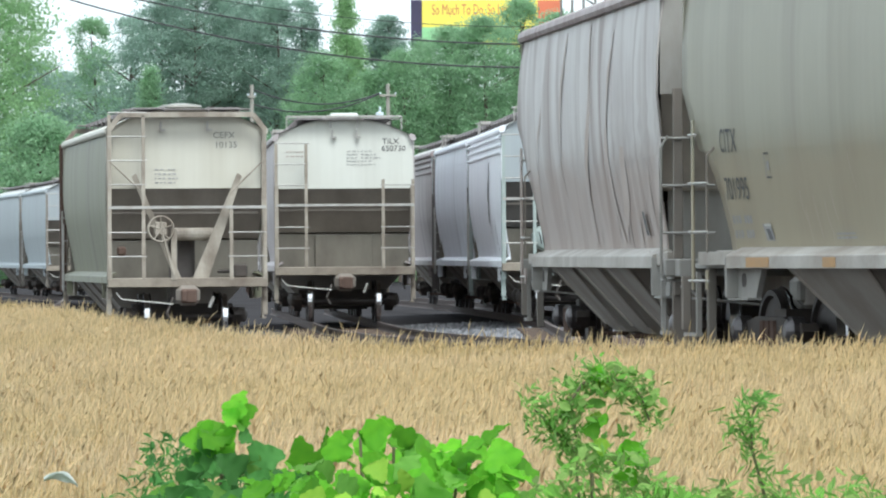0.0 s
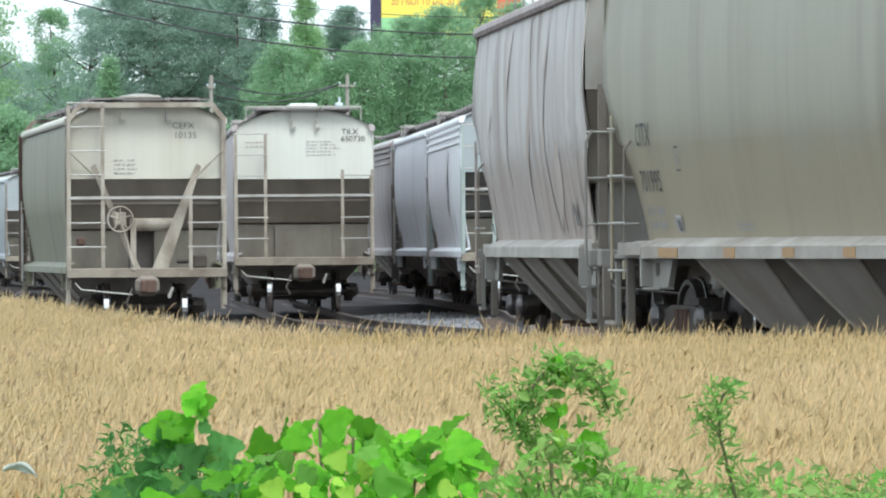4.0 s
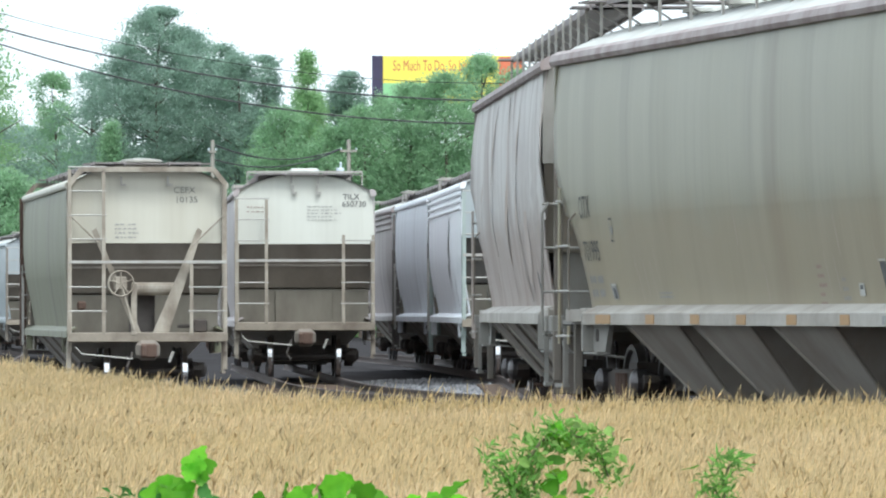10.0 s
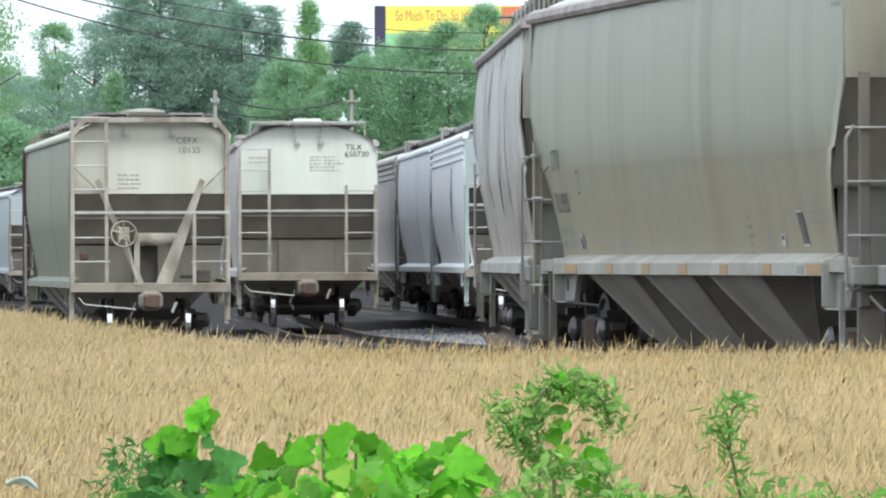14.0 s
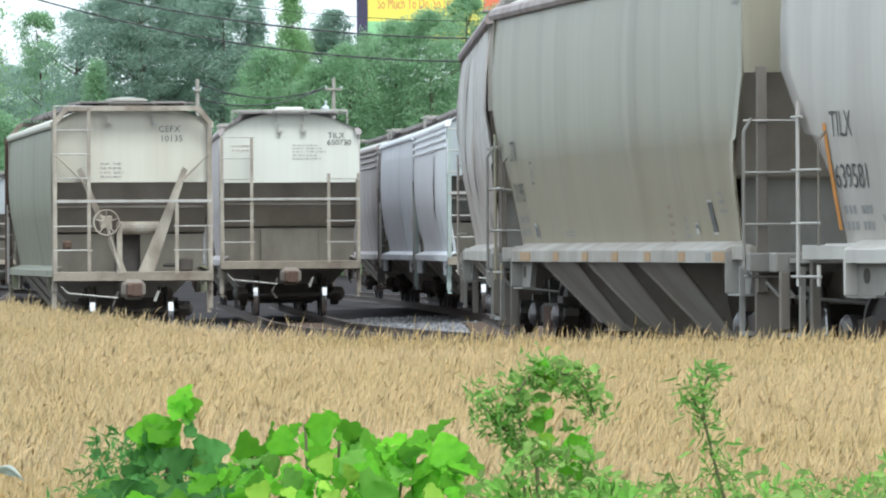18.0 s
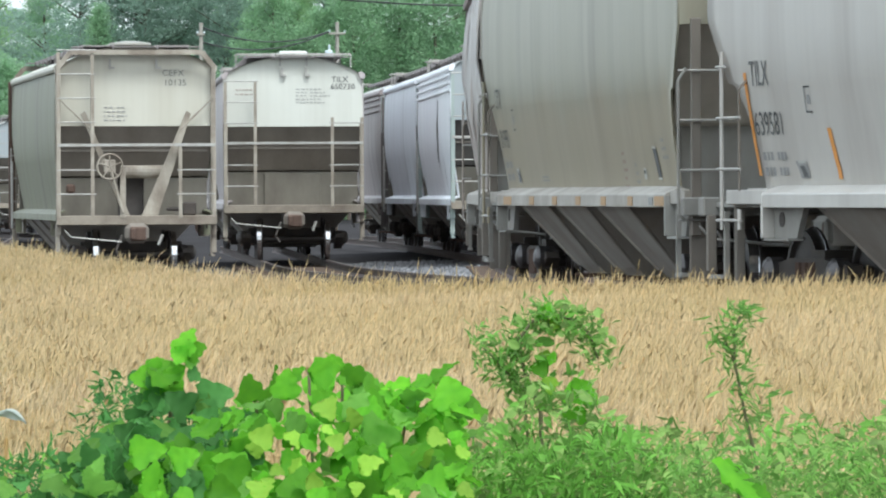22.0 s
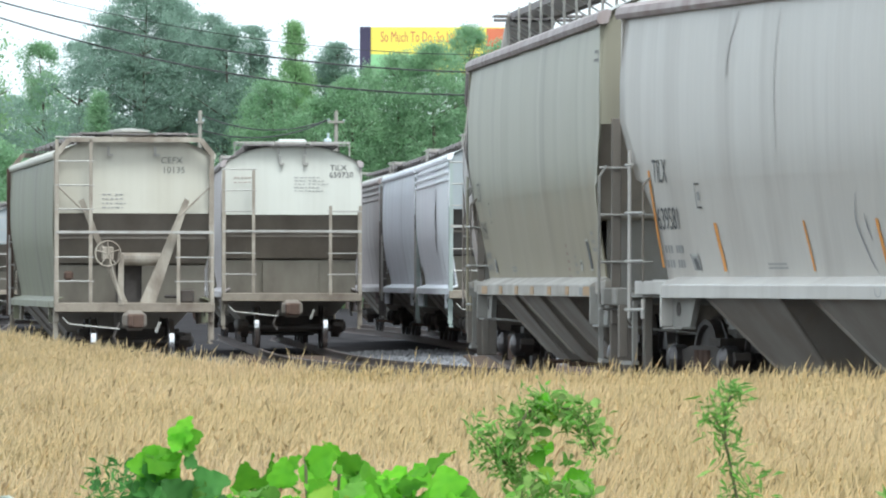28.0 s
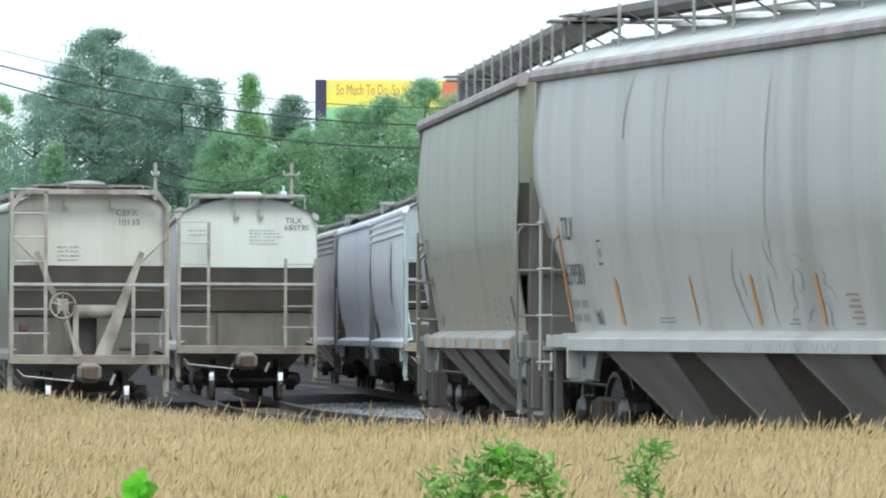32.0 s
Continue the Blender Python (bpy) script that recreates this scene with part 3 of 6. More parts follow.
            one("bell_crank", lambda bm: box(bm, *sorted((sgn * 8.3, sgn * 8.5)), -sgn * 1.28 - 0.09, -sgn * 1.28 + 0.09, 1.68, 1.86), RUST, car, bevel=0.04)
            for s2 in (1, -1):
                one("thin_brace", lambda bm: rod(bm, (sgn * 8.62, s2 * 1.52, 3.55), (sgn * 8.6, s2 * 0.85, 2.9), 0.02), trim, car)
    # roof walkways on posts, hatches
    for sgn in (1, -1):
        walkway = one("running_board", lambda bm: box(bm, -8.7, 8.7, *sorted((sgn * 0.45, sgn * 1.03)), board, board + 0.04), GRATING, car)
        one("kerb_bar", lambda bm: (box(bm, -8.7, 8.7, *sorted((sgn * 1.03, sgn * 1.05)), board - 0.03, board + 0.05), box(bm, -8.7, 8.7, *sorted((sgn * 0.43, sgn * 0.45)), board - 0.04, board + 0.05)), GRATING, walkway)
        for j in range(12):
            u = -8.3 + 16.6 * j / 11
            one("board_post", lambda bm: (box(bm, u - 0.016, u + 0.016, *sorted((sgn * 1.05, sgn * 1.08)), roof_z(1.06) - 0.02, board + (0.07 if moving else 0.02)), bar(bm, (u, sgn * 1.0, board), (u, sgn * 0.6, roof_z(0.6)), 0.02, 0.02)), RAILING if moving else GRATING, car)
    for s2 in (1, -1):
        one("end_platform", lambda bm: (box(bm, *sorted((s2 * 8.1, s2 * 8.7)), -1.25, 1.25, board, board + 0.02)), GRATING, car)
        if not moving and not brake:
            for sgn in (1, -1):
                one("roof_rail", lambda bm: (rod(bm, (s2 * 8.6, sgn * 1.29, roof_z(1.29)), (s2 * 8.6, sgn * 1.29, board + 0.07), 0.018), box(bm, *sorted((s2 * 8.57, s2 * 8.63)), *sorted((0, sgn * 1.29)), board + 0.05, board + 0.09), rod(bm, (s2 * 8.6, sgn * 1.29, board + 0.07), (s2 * 7.4, sgn * 1.29, board + 0.07), 0.015)), RAILING, car)
            one("trough_cover", lambda bm: box(bm, *sorted((s2 * 7.9, s2 * 8.62)), -0.33, 0.33, 4.55, 4.7), roof, car, bevel=0.05)
            for y in (-0.3, 0.3):
                one("cover_bracket", lambda bm: box(bm, *sorted((s2 * 8.5, s2 * 8.56)), y - 0.025, y + 0.025, 4.36, 4.6), RAILING, car)
    for j in range(8):
        u = -7.0 + 14.0 * j / 7
        one("hatch", lambda bm: (lathe(bm, [(0.36, 4.5), (0.36, 4.62), (0.42, 4.63), (0.41, 4.67), (0.1, 4.71)], 16, Matrix.Translation((u, 0, 0)))), GREY_TRIM if brake else roof, car, smooth=False)
    # hoppers
    for c in bays:
        def bay(bm):
            rings = [[bm.verts.new((c + a * hu, b * hy, z)) for a, b in ((-1, -1), (1, -1), (1, 1), (-1, 1))] for hu, hy, z in ((half_bay, 1.54, 1.2), (0.86, 0.86, 0.43), (0.8, 0.76, 0.34))]
            for t, k in zip(rings, rings[1:]):
                for i in range(4):
                    bm.faces.new((t[i], t[(i + 1) % 4], k[(i + 1) % 4], k[i]))
            bm.faces.new(rings[0]), bm.faces.new(rings[-1][::-1])
        h = one("hopper_bay", bay, HOPPER_GREY, car)
        one("outlet_gate", lambda bm: box(bm, c - 0.7, c + 0.7, -0.66, 0.66, 0.25, 0.34), IRON, h, bevel=0.02)
        one("gate_shaft", lambda bm: rod(bm, (c + 0.2, -1.0, 0.31), (c + 0.2, 1.0, 0.31), 0.03), RUST, h)
        for a, s2 in ((1, 1), (-1, 1)) if moving else ():
            one("corner_flange", lambda bm: bar(bm, (c + a * (half_bay - 0.01), s2 * 1.535, 1.18), (c + a * 0.855, s2 * 0.865, 0.43), 0.03, 0.03), HOPPER_GREY, h)
    if moving:
        def end_slope(bm):
            q = [(-6.5, 1.5, 1.32), (-6.5, -1.5, 1.32), (-4.75, -1.0, 0.45), (-4.75, 1.0, 0.45)]
            a = [bm.verts.new(p) for p in q]
            b = [bm.verts.new((x - 0.03, y, z - 0.03)) for x, y, z in q]
            bm.faces.new(a), bm.faces.new(b[::-1])
            for i in range(4):
                bm.faces.new((a[i], a[(i + 1) % 4], b[(i + 1) % 4], b[i]))
        one("end_slope_sheet", end_slope, HOPPER_GREY, car)
    for s2 in (1, -1):
        one("centre_sill", lambda bm: box(bm, *sorted((s2 * 5.6, s2 * 8.7)), -0.2, 0.2, 0.75, 1.14), HOPPER_GREY, car)
    # trucks
    for sgn in (1, -1):
        tr = one("truck", lambda bm: (box(bm, sgn * TRUCK - 0.2, sgn * TRUCK + 0.2, -1.0, 1.0, 0.5, 0.72)), IRON, car)
        for s2 in (1, -1):
            def frame_side(bm):
                c = sgn * TRUCK
                prof = [(-1.15, 0.50), (-1.1, 0.58), (-0.7, 0.60), (-0.45, 0.64), (0.45, 0.64), (0.7, 0.60), (1.1, 0.58), (1.15, 0.50), (0.95, 0.36), (0.6, 0.42), (0.35, 0.24), (-0.35, 0.24), (-0.6, 0.42), (-0.95, 0.36)]
                a = [bm.verts.new((c + x, s2 * 0.95, z)) for x, z in prof]
                b = [bm.verts.new((c + x, s2 * 1.12, z)) for x, z in prof]
                bm.faces.new(a), bm.faces.new(b[::-1])
                for i in range(len(a)):
                    bm.faces.new((a[i], a[(i + 1) % 14], b[(i + 1) % 14], b[i]))
            one("side_frame", frame_side, IRON, tr)
            for x in (-0.18, 0, 0.18):
                one("spring", lambda bm: rod(bm, (sgn * TRUCK + x, s2 * 1.1, 0.3), (sgn * TRUCK + x, s2 * 1.1, 0.6), 0.07, 8), RUST, tr)
            for x in (-0.9, 0.9):
                one("bearing_cap", lambda bm: lathe(bm, [(0.15, 0), (0.15, 0.13), (0.12, 0.16), (0.06, 0.19)], 14, Matrix.Translation((sgn * TRUCK + x, s2 * 1.05, 0.5)) @ Matrix.Rotation(-s2 * math.pi / 2, 4, "X")), BEARING if moving else IRON, tr, smooth=False)
        for x in (-0.9, 0.9):
            def wheelset(bm):
                rod(bm, (0, -1.0, 0), (0, 1.0, 0), 0.08, 10)
                for s2 in (1, -1):
                    lathe(bm, [(0.12, -0.09), (0.12, -0.02), (0.36, -0.03), (0.38, -0.07), (0.49, -0.075), (0.488, -0.045), (0.46, -0.035), (0.455, 0.06), (0.40, 0.065), (0.37, 0.02), (0.12, 0.03), (0.12, 0.09)], 32, Matrix.Translation((0, s2 * 0.765, 0)) @ Matrix.Rotation(-s2 * math.pi / 2, 4, "X"))
            ws = one("wheelset", wheelset, WHEEL_STEEL, tr)
            ws.data.materials.append(BRIGHT_STEEL)
            for f in ws.data.polygons:
                r = math.hypot(f.center.x, f.center.z)
                if 0.44 < r < 0.475 and 0.7 < abs(f.center.y) < 0.85:
                    f.material_index = 1
            ws.matrix_basis = Matrix.Translation((sgn * TRUCK + x, 0, 0.457))
    return car


# the dented car's end plate takes grey trim in place of gap shade
train = []
for k, (label, side, end, dent, seed) in enumerate((
        ("dented olive grey hopper car with brown streaks, rolling on rails", PAINT_OLIVE, GREY_TRIM, 0.045, 3),
        ("weathered tan grey covered hopper car with amber reflectors", PAINT_TAN, PAINT_TAN, 0.006, 5),
        ("clean light grey covered hopper car with orange stripes", PAINT_LIGHT, PAINT_LIGHT, 0.004, 8))):
    train.append(hopper_car(on_track((1 - k) * PITCH), label, side, end, ROOF_PALE, "moving train", dent, seed=seed, board=4.79, under=END_TAN, trim=GREY_TRIM, sill_paint=SILL_GREY if k < 2 else None, moving=True, bays=(4.33, 0.8, -2.75) if k == 2 else (3.77, 0.5, -3.0), half_bay=1.28 if k == 2 else 1.3))


def standing(x, y, z, turn):
    """A standing car whose near end's middle is at x, y and that points away, turn degrees to the left."""
    a = radians(90 + turn)
    return pose(x + math.cos(a) * 8.8, y + math.sin(a) * 8.8, z, 0, 0, 90 + turn)


cream_car = hopper_car(standing(-6.3, 137.5, -0.35, 6.5), "cream hopper car with hand brake wheel, standing on siding", PAINT_GREEN, PAINT_CREAM, PAINT_CREAM, "standing cars", brake=True, seed=11, under=SHADED_GRIME, trim=TAN_TRIM)
white_car = hopper_car(standing(-3.66, 157, -0.18, 3.0), "white covered hopper car standing on siding", PAINT_DULL, PAINT_PALE, ROOF_PALE, "standing cars", seed=12, under=SHADED_GRIME, trim=TAN_TRIM)
for x, y, turn, side, label, ribs in ((1.45, 152, 2.7, PAINT_BRIGHTENED, "dirty white hopper car with dented side", True), (0.6, 170.2, 3.2, PAINT_WHITE, "white hopper car with a streaked side", False), (-0.45, 188.3, 3.6, PAINT_BROWN, "brown stained ribbed hopper car", True)):
    far_car = hopper_car(standing(x, y, -0.1, turn), label, side, PAINT_SILVER, ROOF_PALE, "standing cars", 0.013, ribs=ribs, seed=170 if y < 180 else 188, under=SHADED_BROWN, trim=MINT if y < 160 else SHADED_BROWN, cut=0.1)

    if y < 160:
        white_dented = far_car
        tank = one("air_reservoir", lambda bm: lathe(bm, [(0.1, -0.02), (0.24, 0.03), (0.28, 0.12), (0.28, 0.75), (0.2, 0.83)], 18, Matrix.Translation((-8.75, 0.62, 1.78)) @ Matrix.Rotation(math.pi / 2, 4, "Y")), MINT, far_car)
        one("tank_cap", lambda bm: rod(bm, (-8.8, 0.62, 1.78), (-8.77, 0.62, 1.78), 0.07, 10), IRON, tank)
        one("tank_bracket", lambda bm: box(bm, -8.7, -8.6, 0.45, 0.62, 0.95, 1.6), MINT, far_car, bevel=0.01)

# ---- ground ----
def lift(x, y):
    """Height of the ground: level field, falling a little towards the sidings on the left."""
    w = max(0.0, min(1.0, (y - 85) / 40))
    return -0.34 + w * max(-0.3, min(0.12, 0.035 * (x - 1.0)))


N = 60
verts = []
for j in range(N + 1):
    for i in range(N + 1):
        a, b = i / N * 2 - 1, j / N
        x = math.copysign(abs(a) ** 3 * 1800 + abs(a) * 60, a)
        y = -60 + b * 300 + b ** 4 * 2700
        verts.append((x, y, lift(x, y) - 0.03))
faces = [(j * (N + 1) + i, j * (N + 1) + i + 1, (j + 1) * (N + 1) + i + 1, (j + 1) * (N + 1) + i) for j in range(N) for i in range(N)]
tagged(sheet("ground", verts, faces, SOIL), "dark weedy field soil", "ground", kind="structure")

BX, BY = [-34 + 0.75 * i for i in range(66)], [40 + 5 * j for j in range(100)]
verts = []
for y in BY:
    for x in BX:
        xx = x + max(0, 80 - y) * 0.45
        verts.append((xx, y, lift(xx, y) + 0.012 + 0.03 * noise.noise((xx * 0.6, y * 0.2, 1))))
faces = [(j * 66 + i, j * 66 + i + 1, (j + 1) * 66 + i + 1, (j + 1) * 66 + i) for j in range(99) for i in range(65)]
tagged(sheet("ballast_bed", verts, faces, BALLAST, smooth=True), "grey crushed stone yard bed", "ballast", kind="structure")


def curve_points(keys, step):
    """Points every step metres along a smooth line through the keys (x, y, z)."""
    pts = [Vector(k) for k in keys]
    pts = [pts[0] * 2 - pts[1]] + pts + [pts[-1] * 2 - pts[-2]]
    out = []
    for a, b, c, d in zip(pts, pts[1:], pts[2:], pts[3:]):
        n = max(1, round((c - b).length / step))
        for i in range(n):
            t = i / n
            out.append(0.5 * (2 * b + (c - a) * t + (2 * a - 5 * b + 4 * c - d) * t * t + (3 * b - a - 3 * c + d) * t ** 3))
    return out + [pts[-2]]


def rail_mesh(line, off):
    prof = [(-0.07, -0.17), (0.07, -0.17), (0.012, -0.13), (0.012, -0.05), (0.036, -0.04), (0.036, 0), (-0.036, 0), (-0.036, -0.04), (-0.012, -0.05), (-0.012, -0.13)]
    verts, faces = [], []
    for i, p in enumerate(line):
        d = (line[min(i + 1, len(line) - 1)] - line[max(i - 1, 0)]).normalized()
        nrm = Vector((d.y, -d.x, 0))
        for a, z in prof:
            q = p + nrm * (off + a)
            verts.append((q.x, q.y, q.z + z))
    k = len(prof)
    for i in range(len(line) - 1):
        for j in range(k):
            faces.append((i * k + j, i * k + (j + 1) % k, (i + 1) * k + (j + 1) % k, (i + 1) * k + j))
    return verts, faces


def track(name, label, line, tie_from, tie_to):
    base = new(name)
    tagged(base, label, "railway track")
    for off in (-0.755, 0.755):
        v, f = rail_mesh(line, off)
        r = sheet("rail", v, f, RAIL_STEEL, base)
        r.data.materials.append(BRIGHT_STEEL)
        for p in r.data.polygons:
            if p.normal.z > 0.9 and p.index % 10 == 5:
                p.material_index = 1
    bm = bmesh.new()
    box(bm, -1.3, 1.3, -0.11, 0.11, -0.33, -0.165)
    me = bpy.data.meshes.new("tie")
    bmesh.ops.bevel(bm, geom=bm.edges[:], offset=0.012, segments=1, affect="EDGES")
    bm.to_mesh(me), bm.free()
    me.materials.append(TIE)
    gone, last = 0.0, None
    for i in range(len(line) - 1):
        gone += (line[i + 1] - line[i]).length
        if gone >= 0.55:
            gone -= 0.55
            if tie_from < line[i].y < tie_to:
                d = line[i + 1] - line[i]
                t = new("tie", me)
                t.parent = base
                t.matrix_basis = Matrix.Translation(line[i]) @ Matrix.Rotation(math.atan2(d.y, d.x) - math.pi / 2 + random.uniform(-0.02, 0.02), 4, "Z")


NEAR = [near_track(s * 0.5) for s in range(-80, 100)]
track("main_track", "curved rails on dark timber ties in ballast", NEAR + curve_points([(1.78, 114.6, 0), (1.6, 135, -0.06), (1.4, 153, -0.1), (0.5, 172, -0.1), (-0.5, 190, -0.1), (-1.8, 210, -0.1), (-4, 236, -0.1)], 0.5), 48, 150)
track("siding_track", "rails of a siding joining the curve", curve_points([(1.35, 97, -0.0), (0.35, 106, -0.03), (-1.35, 122, -0.1), (-2.7, 140, -0.17), (-3.66, 157, -0.18), (-4.6, 175, -0.18), (-6.0, 200, -0.18)], 0.5), 90, 162)
track("outer_siding_track", "outer siding rails in grey ballast", curve_points([(-1.9, 112, -0.13), (-3.9, 122, -0.25), (-6.3, 137.5, -0.35), (-8.3, 154.6, -0.35), (-11, 178, -0.33), (-14, 225, -0.3), (-16.4, 269, -0.24), (-19, 290, -0.24), (-22.5, 320, -0.24)], 0.5), 100, 160)


def mesh_arrays(name, co, quads, mat, label, category, parent=None, kind="stuff"):
    """One mesh of many small faces from arrays."""
    me = bpy.data.meshes.new(name)
    k = quads.shape[1]
    me.vertices.add(len(co)), me.loops.add(quads.size), me.polygons.add(len(quads))
    me.vertices.foreach_set("co", co.astype(np.float32).ravel())
    me.loops.foreach_set("vertex_index", quads.astype(np.int32).ravel())
    me.polygons.foreach_set("loop_start", np.arange(0, quads.size, k, dtype=np.int32))
    me.polygons.foreach_set("loop_total", np.full(len(quads), k, dtype=np.int32))
    me.update(calc_edges=True)
    me.materials.append(mat)
    ob = new(name, me)
    ob.parent = parent
    return tagged(ob, label, category, kind=kind)


R = np.random.RandomState(4)
# stones of the bed that the camera can make out
sx = R.uniform(-9, 3, 36000)
sy = R.uniform(105, 170, 36000)
sz = np.array([lift(a, b) for a, b in zip(sx, sy)]) + 0.02
octa = np.array([(1, 0, 0), (0, 1, 0), (-1, 0, 0), (0, -1, 0), (0, 0, 1), (0, 0, -1)])
size = R.uniform(0.03, 0.09, (36000, 1, 1))
co = (octa[None] * size * R.uniform(0.6, 1.3, (36000, 6, 1)) + np.stack([sx, sy, sz], 1)[:, None]).reshape(-1, 3)
tri = np.array([(0, 1, 4), (1, 2, 4), (2, 3, 4), (3, 0, 4)])
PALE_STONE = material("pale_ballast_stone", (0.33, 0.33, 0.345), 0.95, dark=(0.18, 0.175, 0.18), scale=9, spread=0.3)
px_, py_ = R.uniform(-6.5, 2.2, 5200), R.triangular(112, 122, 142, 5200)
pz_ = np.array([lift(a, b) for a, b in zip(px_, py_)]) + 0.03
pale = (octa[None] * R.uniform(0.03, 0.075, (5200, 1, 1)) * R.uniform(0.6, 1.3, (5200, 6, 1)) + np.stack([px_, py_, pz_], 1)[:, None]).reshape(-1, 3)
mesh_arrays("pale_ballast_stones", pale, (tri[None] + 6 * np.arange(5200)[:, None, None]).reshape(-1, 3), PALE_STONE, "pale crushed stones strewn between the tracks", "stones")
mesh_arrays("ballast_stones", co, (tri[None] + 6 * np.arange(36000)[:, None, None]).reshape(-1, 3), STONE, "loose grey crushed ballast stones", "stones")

# ---- the wheat field ----
FIELD = -0.33


def field_edge(a):
    """Distance of the field's far edge in the direction a (sideways per metre ahead)."""
    return np.interp(a, [-0.2, -0.09, -0.074, -0.064, -0.055, -0.047, -0.039, -0.027, -0.015, -0.003, 0.01, 0.035, 0.06, 0.2], [115.8, 107.3, 103.0, 96.0, 77.6, 69.0, 62.0, 56.5, 52.9, 52.9, 54.2, 53.5, 52.0, 44.0])


def wheat(n, a0, a1, y0, name, label, tall):
    # evenly over the ground: distance by its square
    a = R.uniform(a0, a1, n)
    far = field_edge(a)
    y = np.sqrt(R.uniform(0, 1, n) * (far ** 2 - y0 ** 2) + y0 ** 2)
    edge = R.uniform(0, 1, n) < 0.16
    y = np.where(edge, far - np.abs(R.normal(0, 0.8, n)), y)
    x = a * y
    patch = np.array([noise.noise((p * 0.35, q * 0.12, 0)) for p, q in zip(x, y)])
    h = tall * (1 + 0.05 * patch) + R.normal(0, 0.045, n)
    h = h + np.where(edge, np.abs(R.normal(0, 0.04, n)) + (R.uniform(0, 1, n) < 0.07) * R.uniform(0.03, 0.11, n), -0.01)
    lean = R.normal(0, 0.1, (n, 2)) + np.array([0.05, 0.0])
    base = np.stack([x, y, np.full(n, FIELD)], 1)
    top = base + np.stack([lean[:, 0] * h, lean[:, 1] * h, h], 1)
    mid = (base + top) / 2 - np.stack([lean[:, 0] * h * 0.2, lean[:, 1] * h * 0.2, np.zeros(n)], 1)
    w = np.stack([np.full(n, 0.0026), R.uniform(-0.002, 0.002, n), np.zeros(n)], 1)
    nod = np.stack([R.normal(0.1, 0.22, n), R.normal(0, 0.2, n), R.uniform(0.6, 1.0, n)], 1)
    nod /= np.linalg.norm(nod, axis=1)[:, None]
    el = R.uniform(0.05, 0.09, n)[:, None]
    p1 = top + nod * el * 0.5
    p2 = p1 + (nod + np.stack([R.normal(0.08, 0.28, n), R.normal(0, 0.25, n), R.uniform(-0.55, 0.15, n)], 1)) * el * 0.5
    sx_ = np.cross(nod, np.array([0, 1.0, 0.2]))
    sx_ /= np.linalg.norm(sx_, axis=1)[:, None]
    sy_ = np.cross(nod, sx_)
    r = 0.0036 + 0.0012 * np.clip((y - 35) / 15, 0, 1)[:, None]
    la = R.uniform(0, 6.28, n)
    ldir = np.stack([np.cos(la) * 0.5, np.sin(la) * 0.4, R.uniform(-1.0, 1.0, n)], 1)
    lroot = base + (top - base) * R.uniform(0.45, 0.85, n)[:, None]
    ltip = lroot + ldir * R.uniform(0.1, 0.2, n)[:, None]
    awn = p2 + nod * 0.05 + R.normal(0, 0.012, (n, 3))
    V = np.stack([base - w, base + w, mid - w, mid + w, top - w * 0.8, top + w * 0.8,
                  p1 + sx_ * r, p1 - sx_ * r * 0.5 + sy_ * r, p1 - sx_ * r * 0.5 - sy_ * r, p2,
                  lroot - [0.003, 0, 0.003], lroot + [0.003, 0, 0.003], ltip, awn], 1)
    straw = np.array([(2, 3, 5), (2, 5, 4), (10, 11, 12)])
    ear = np.array([(4, 6, 9), (4, 9, 7), (4, 8, 9), (4, 7, 9), (6, 7, 13)])
    every = np.arange(n)[:, None, None]
    low = 14 * np.arange(n)[y < 24][:, None, None] + np.array([(0, 1, 3), (0, 3, 2)])[None]
    V = V.reshape(-1, 3)
    mesh_arrays(name, V, np.concatenate([(straw[None] + 14 * every).reshape(-1, 3), low.reshape(-1, 3)]), WHEAT, label, "wheat")
    mesh_arrays(name + "_ears", V, (ear[None] + 14 * every).reshape(-1, 3), EARS, "pale nodding ears of ripe wheat", "wheat")


def dry_blades(n, a0, a1, y0):
    """Dead leaf blades that hang between the stalks."""
    a = R.uniform(a0, a1, n)
    far = field_edge(a) - 1
    y = np.sqrt(R.uniform(0, 1, n) * (far ** 2 - y0 ** 2) + y0 ** 2)
    root = np.stack([a * y, y, FIELD + R.uniform(0.3, 0.62, n)], 1)
    tip = root + np.stack([R.normal(0, 0.06, n), R.normal(0, 0.06, n), R.uniform(-0.25, 0.12, n)], 1)
    w = np.stack([R.uniform(0.004, 0.008, n), R.normal(0, 0.003, n), np.zeros(n)], 1)
    V = np.stack([root - w, root + w, tip], 1).reshape(-1, 3)
    mesh_arrays("wheat_blades", V, np.arange(3 * n).reshape(n, 3), WHEAT, "dry straw blades hanging between wheat stalks", "wheat")


wheat(190000, -0.086, 0.086, 16.5, "wheat_field", "ripe golden wheat standing in a field", 0.75)
wheat(9000, -0.3, -0.086, 16.5, "wheat_field", "ripe golden wheat standing in a field", 0.75)
wheat(9000, 0.086, 0.3, 16.5, "wheat_field", "ripe golden wheat standing in a field", 0.75)
dry_blades(150000, -0.086, 0.086, 16.5)


# ---- trees, far behind the yard ----
def leaf_quads(points, size, rs):
    n = len(points)
    a = rs.normal(0, 1, (n, 3))
    a /= np.linalg.norm(a, axis=1)[:, None]
    b = np.cross(a, rs.normal(0, 1, (n, 3)))
    b /= np.linalg.norm(b, axis=1)[:, None]
    s = size * rs.uniform(0.5, 1.3, (n, 1))
    co = np.stack([points + a * s, points + b * s * 0.6, points - a * s, points - b * s * 0.6], 1).reshape(-1, 3)
    return co, np.arange(4 * n).reshape(n, 4)


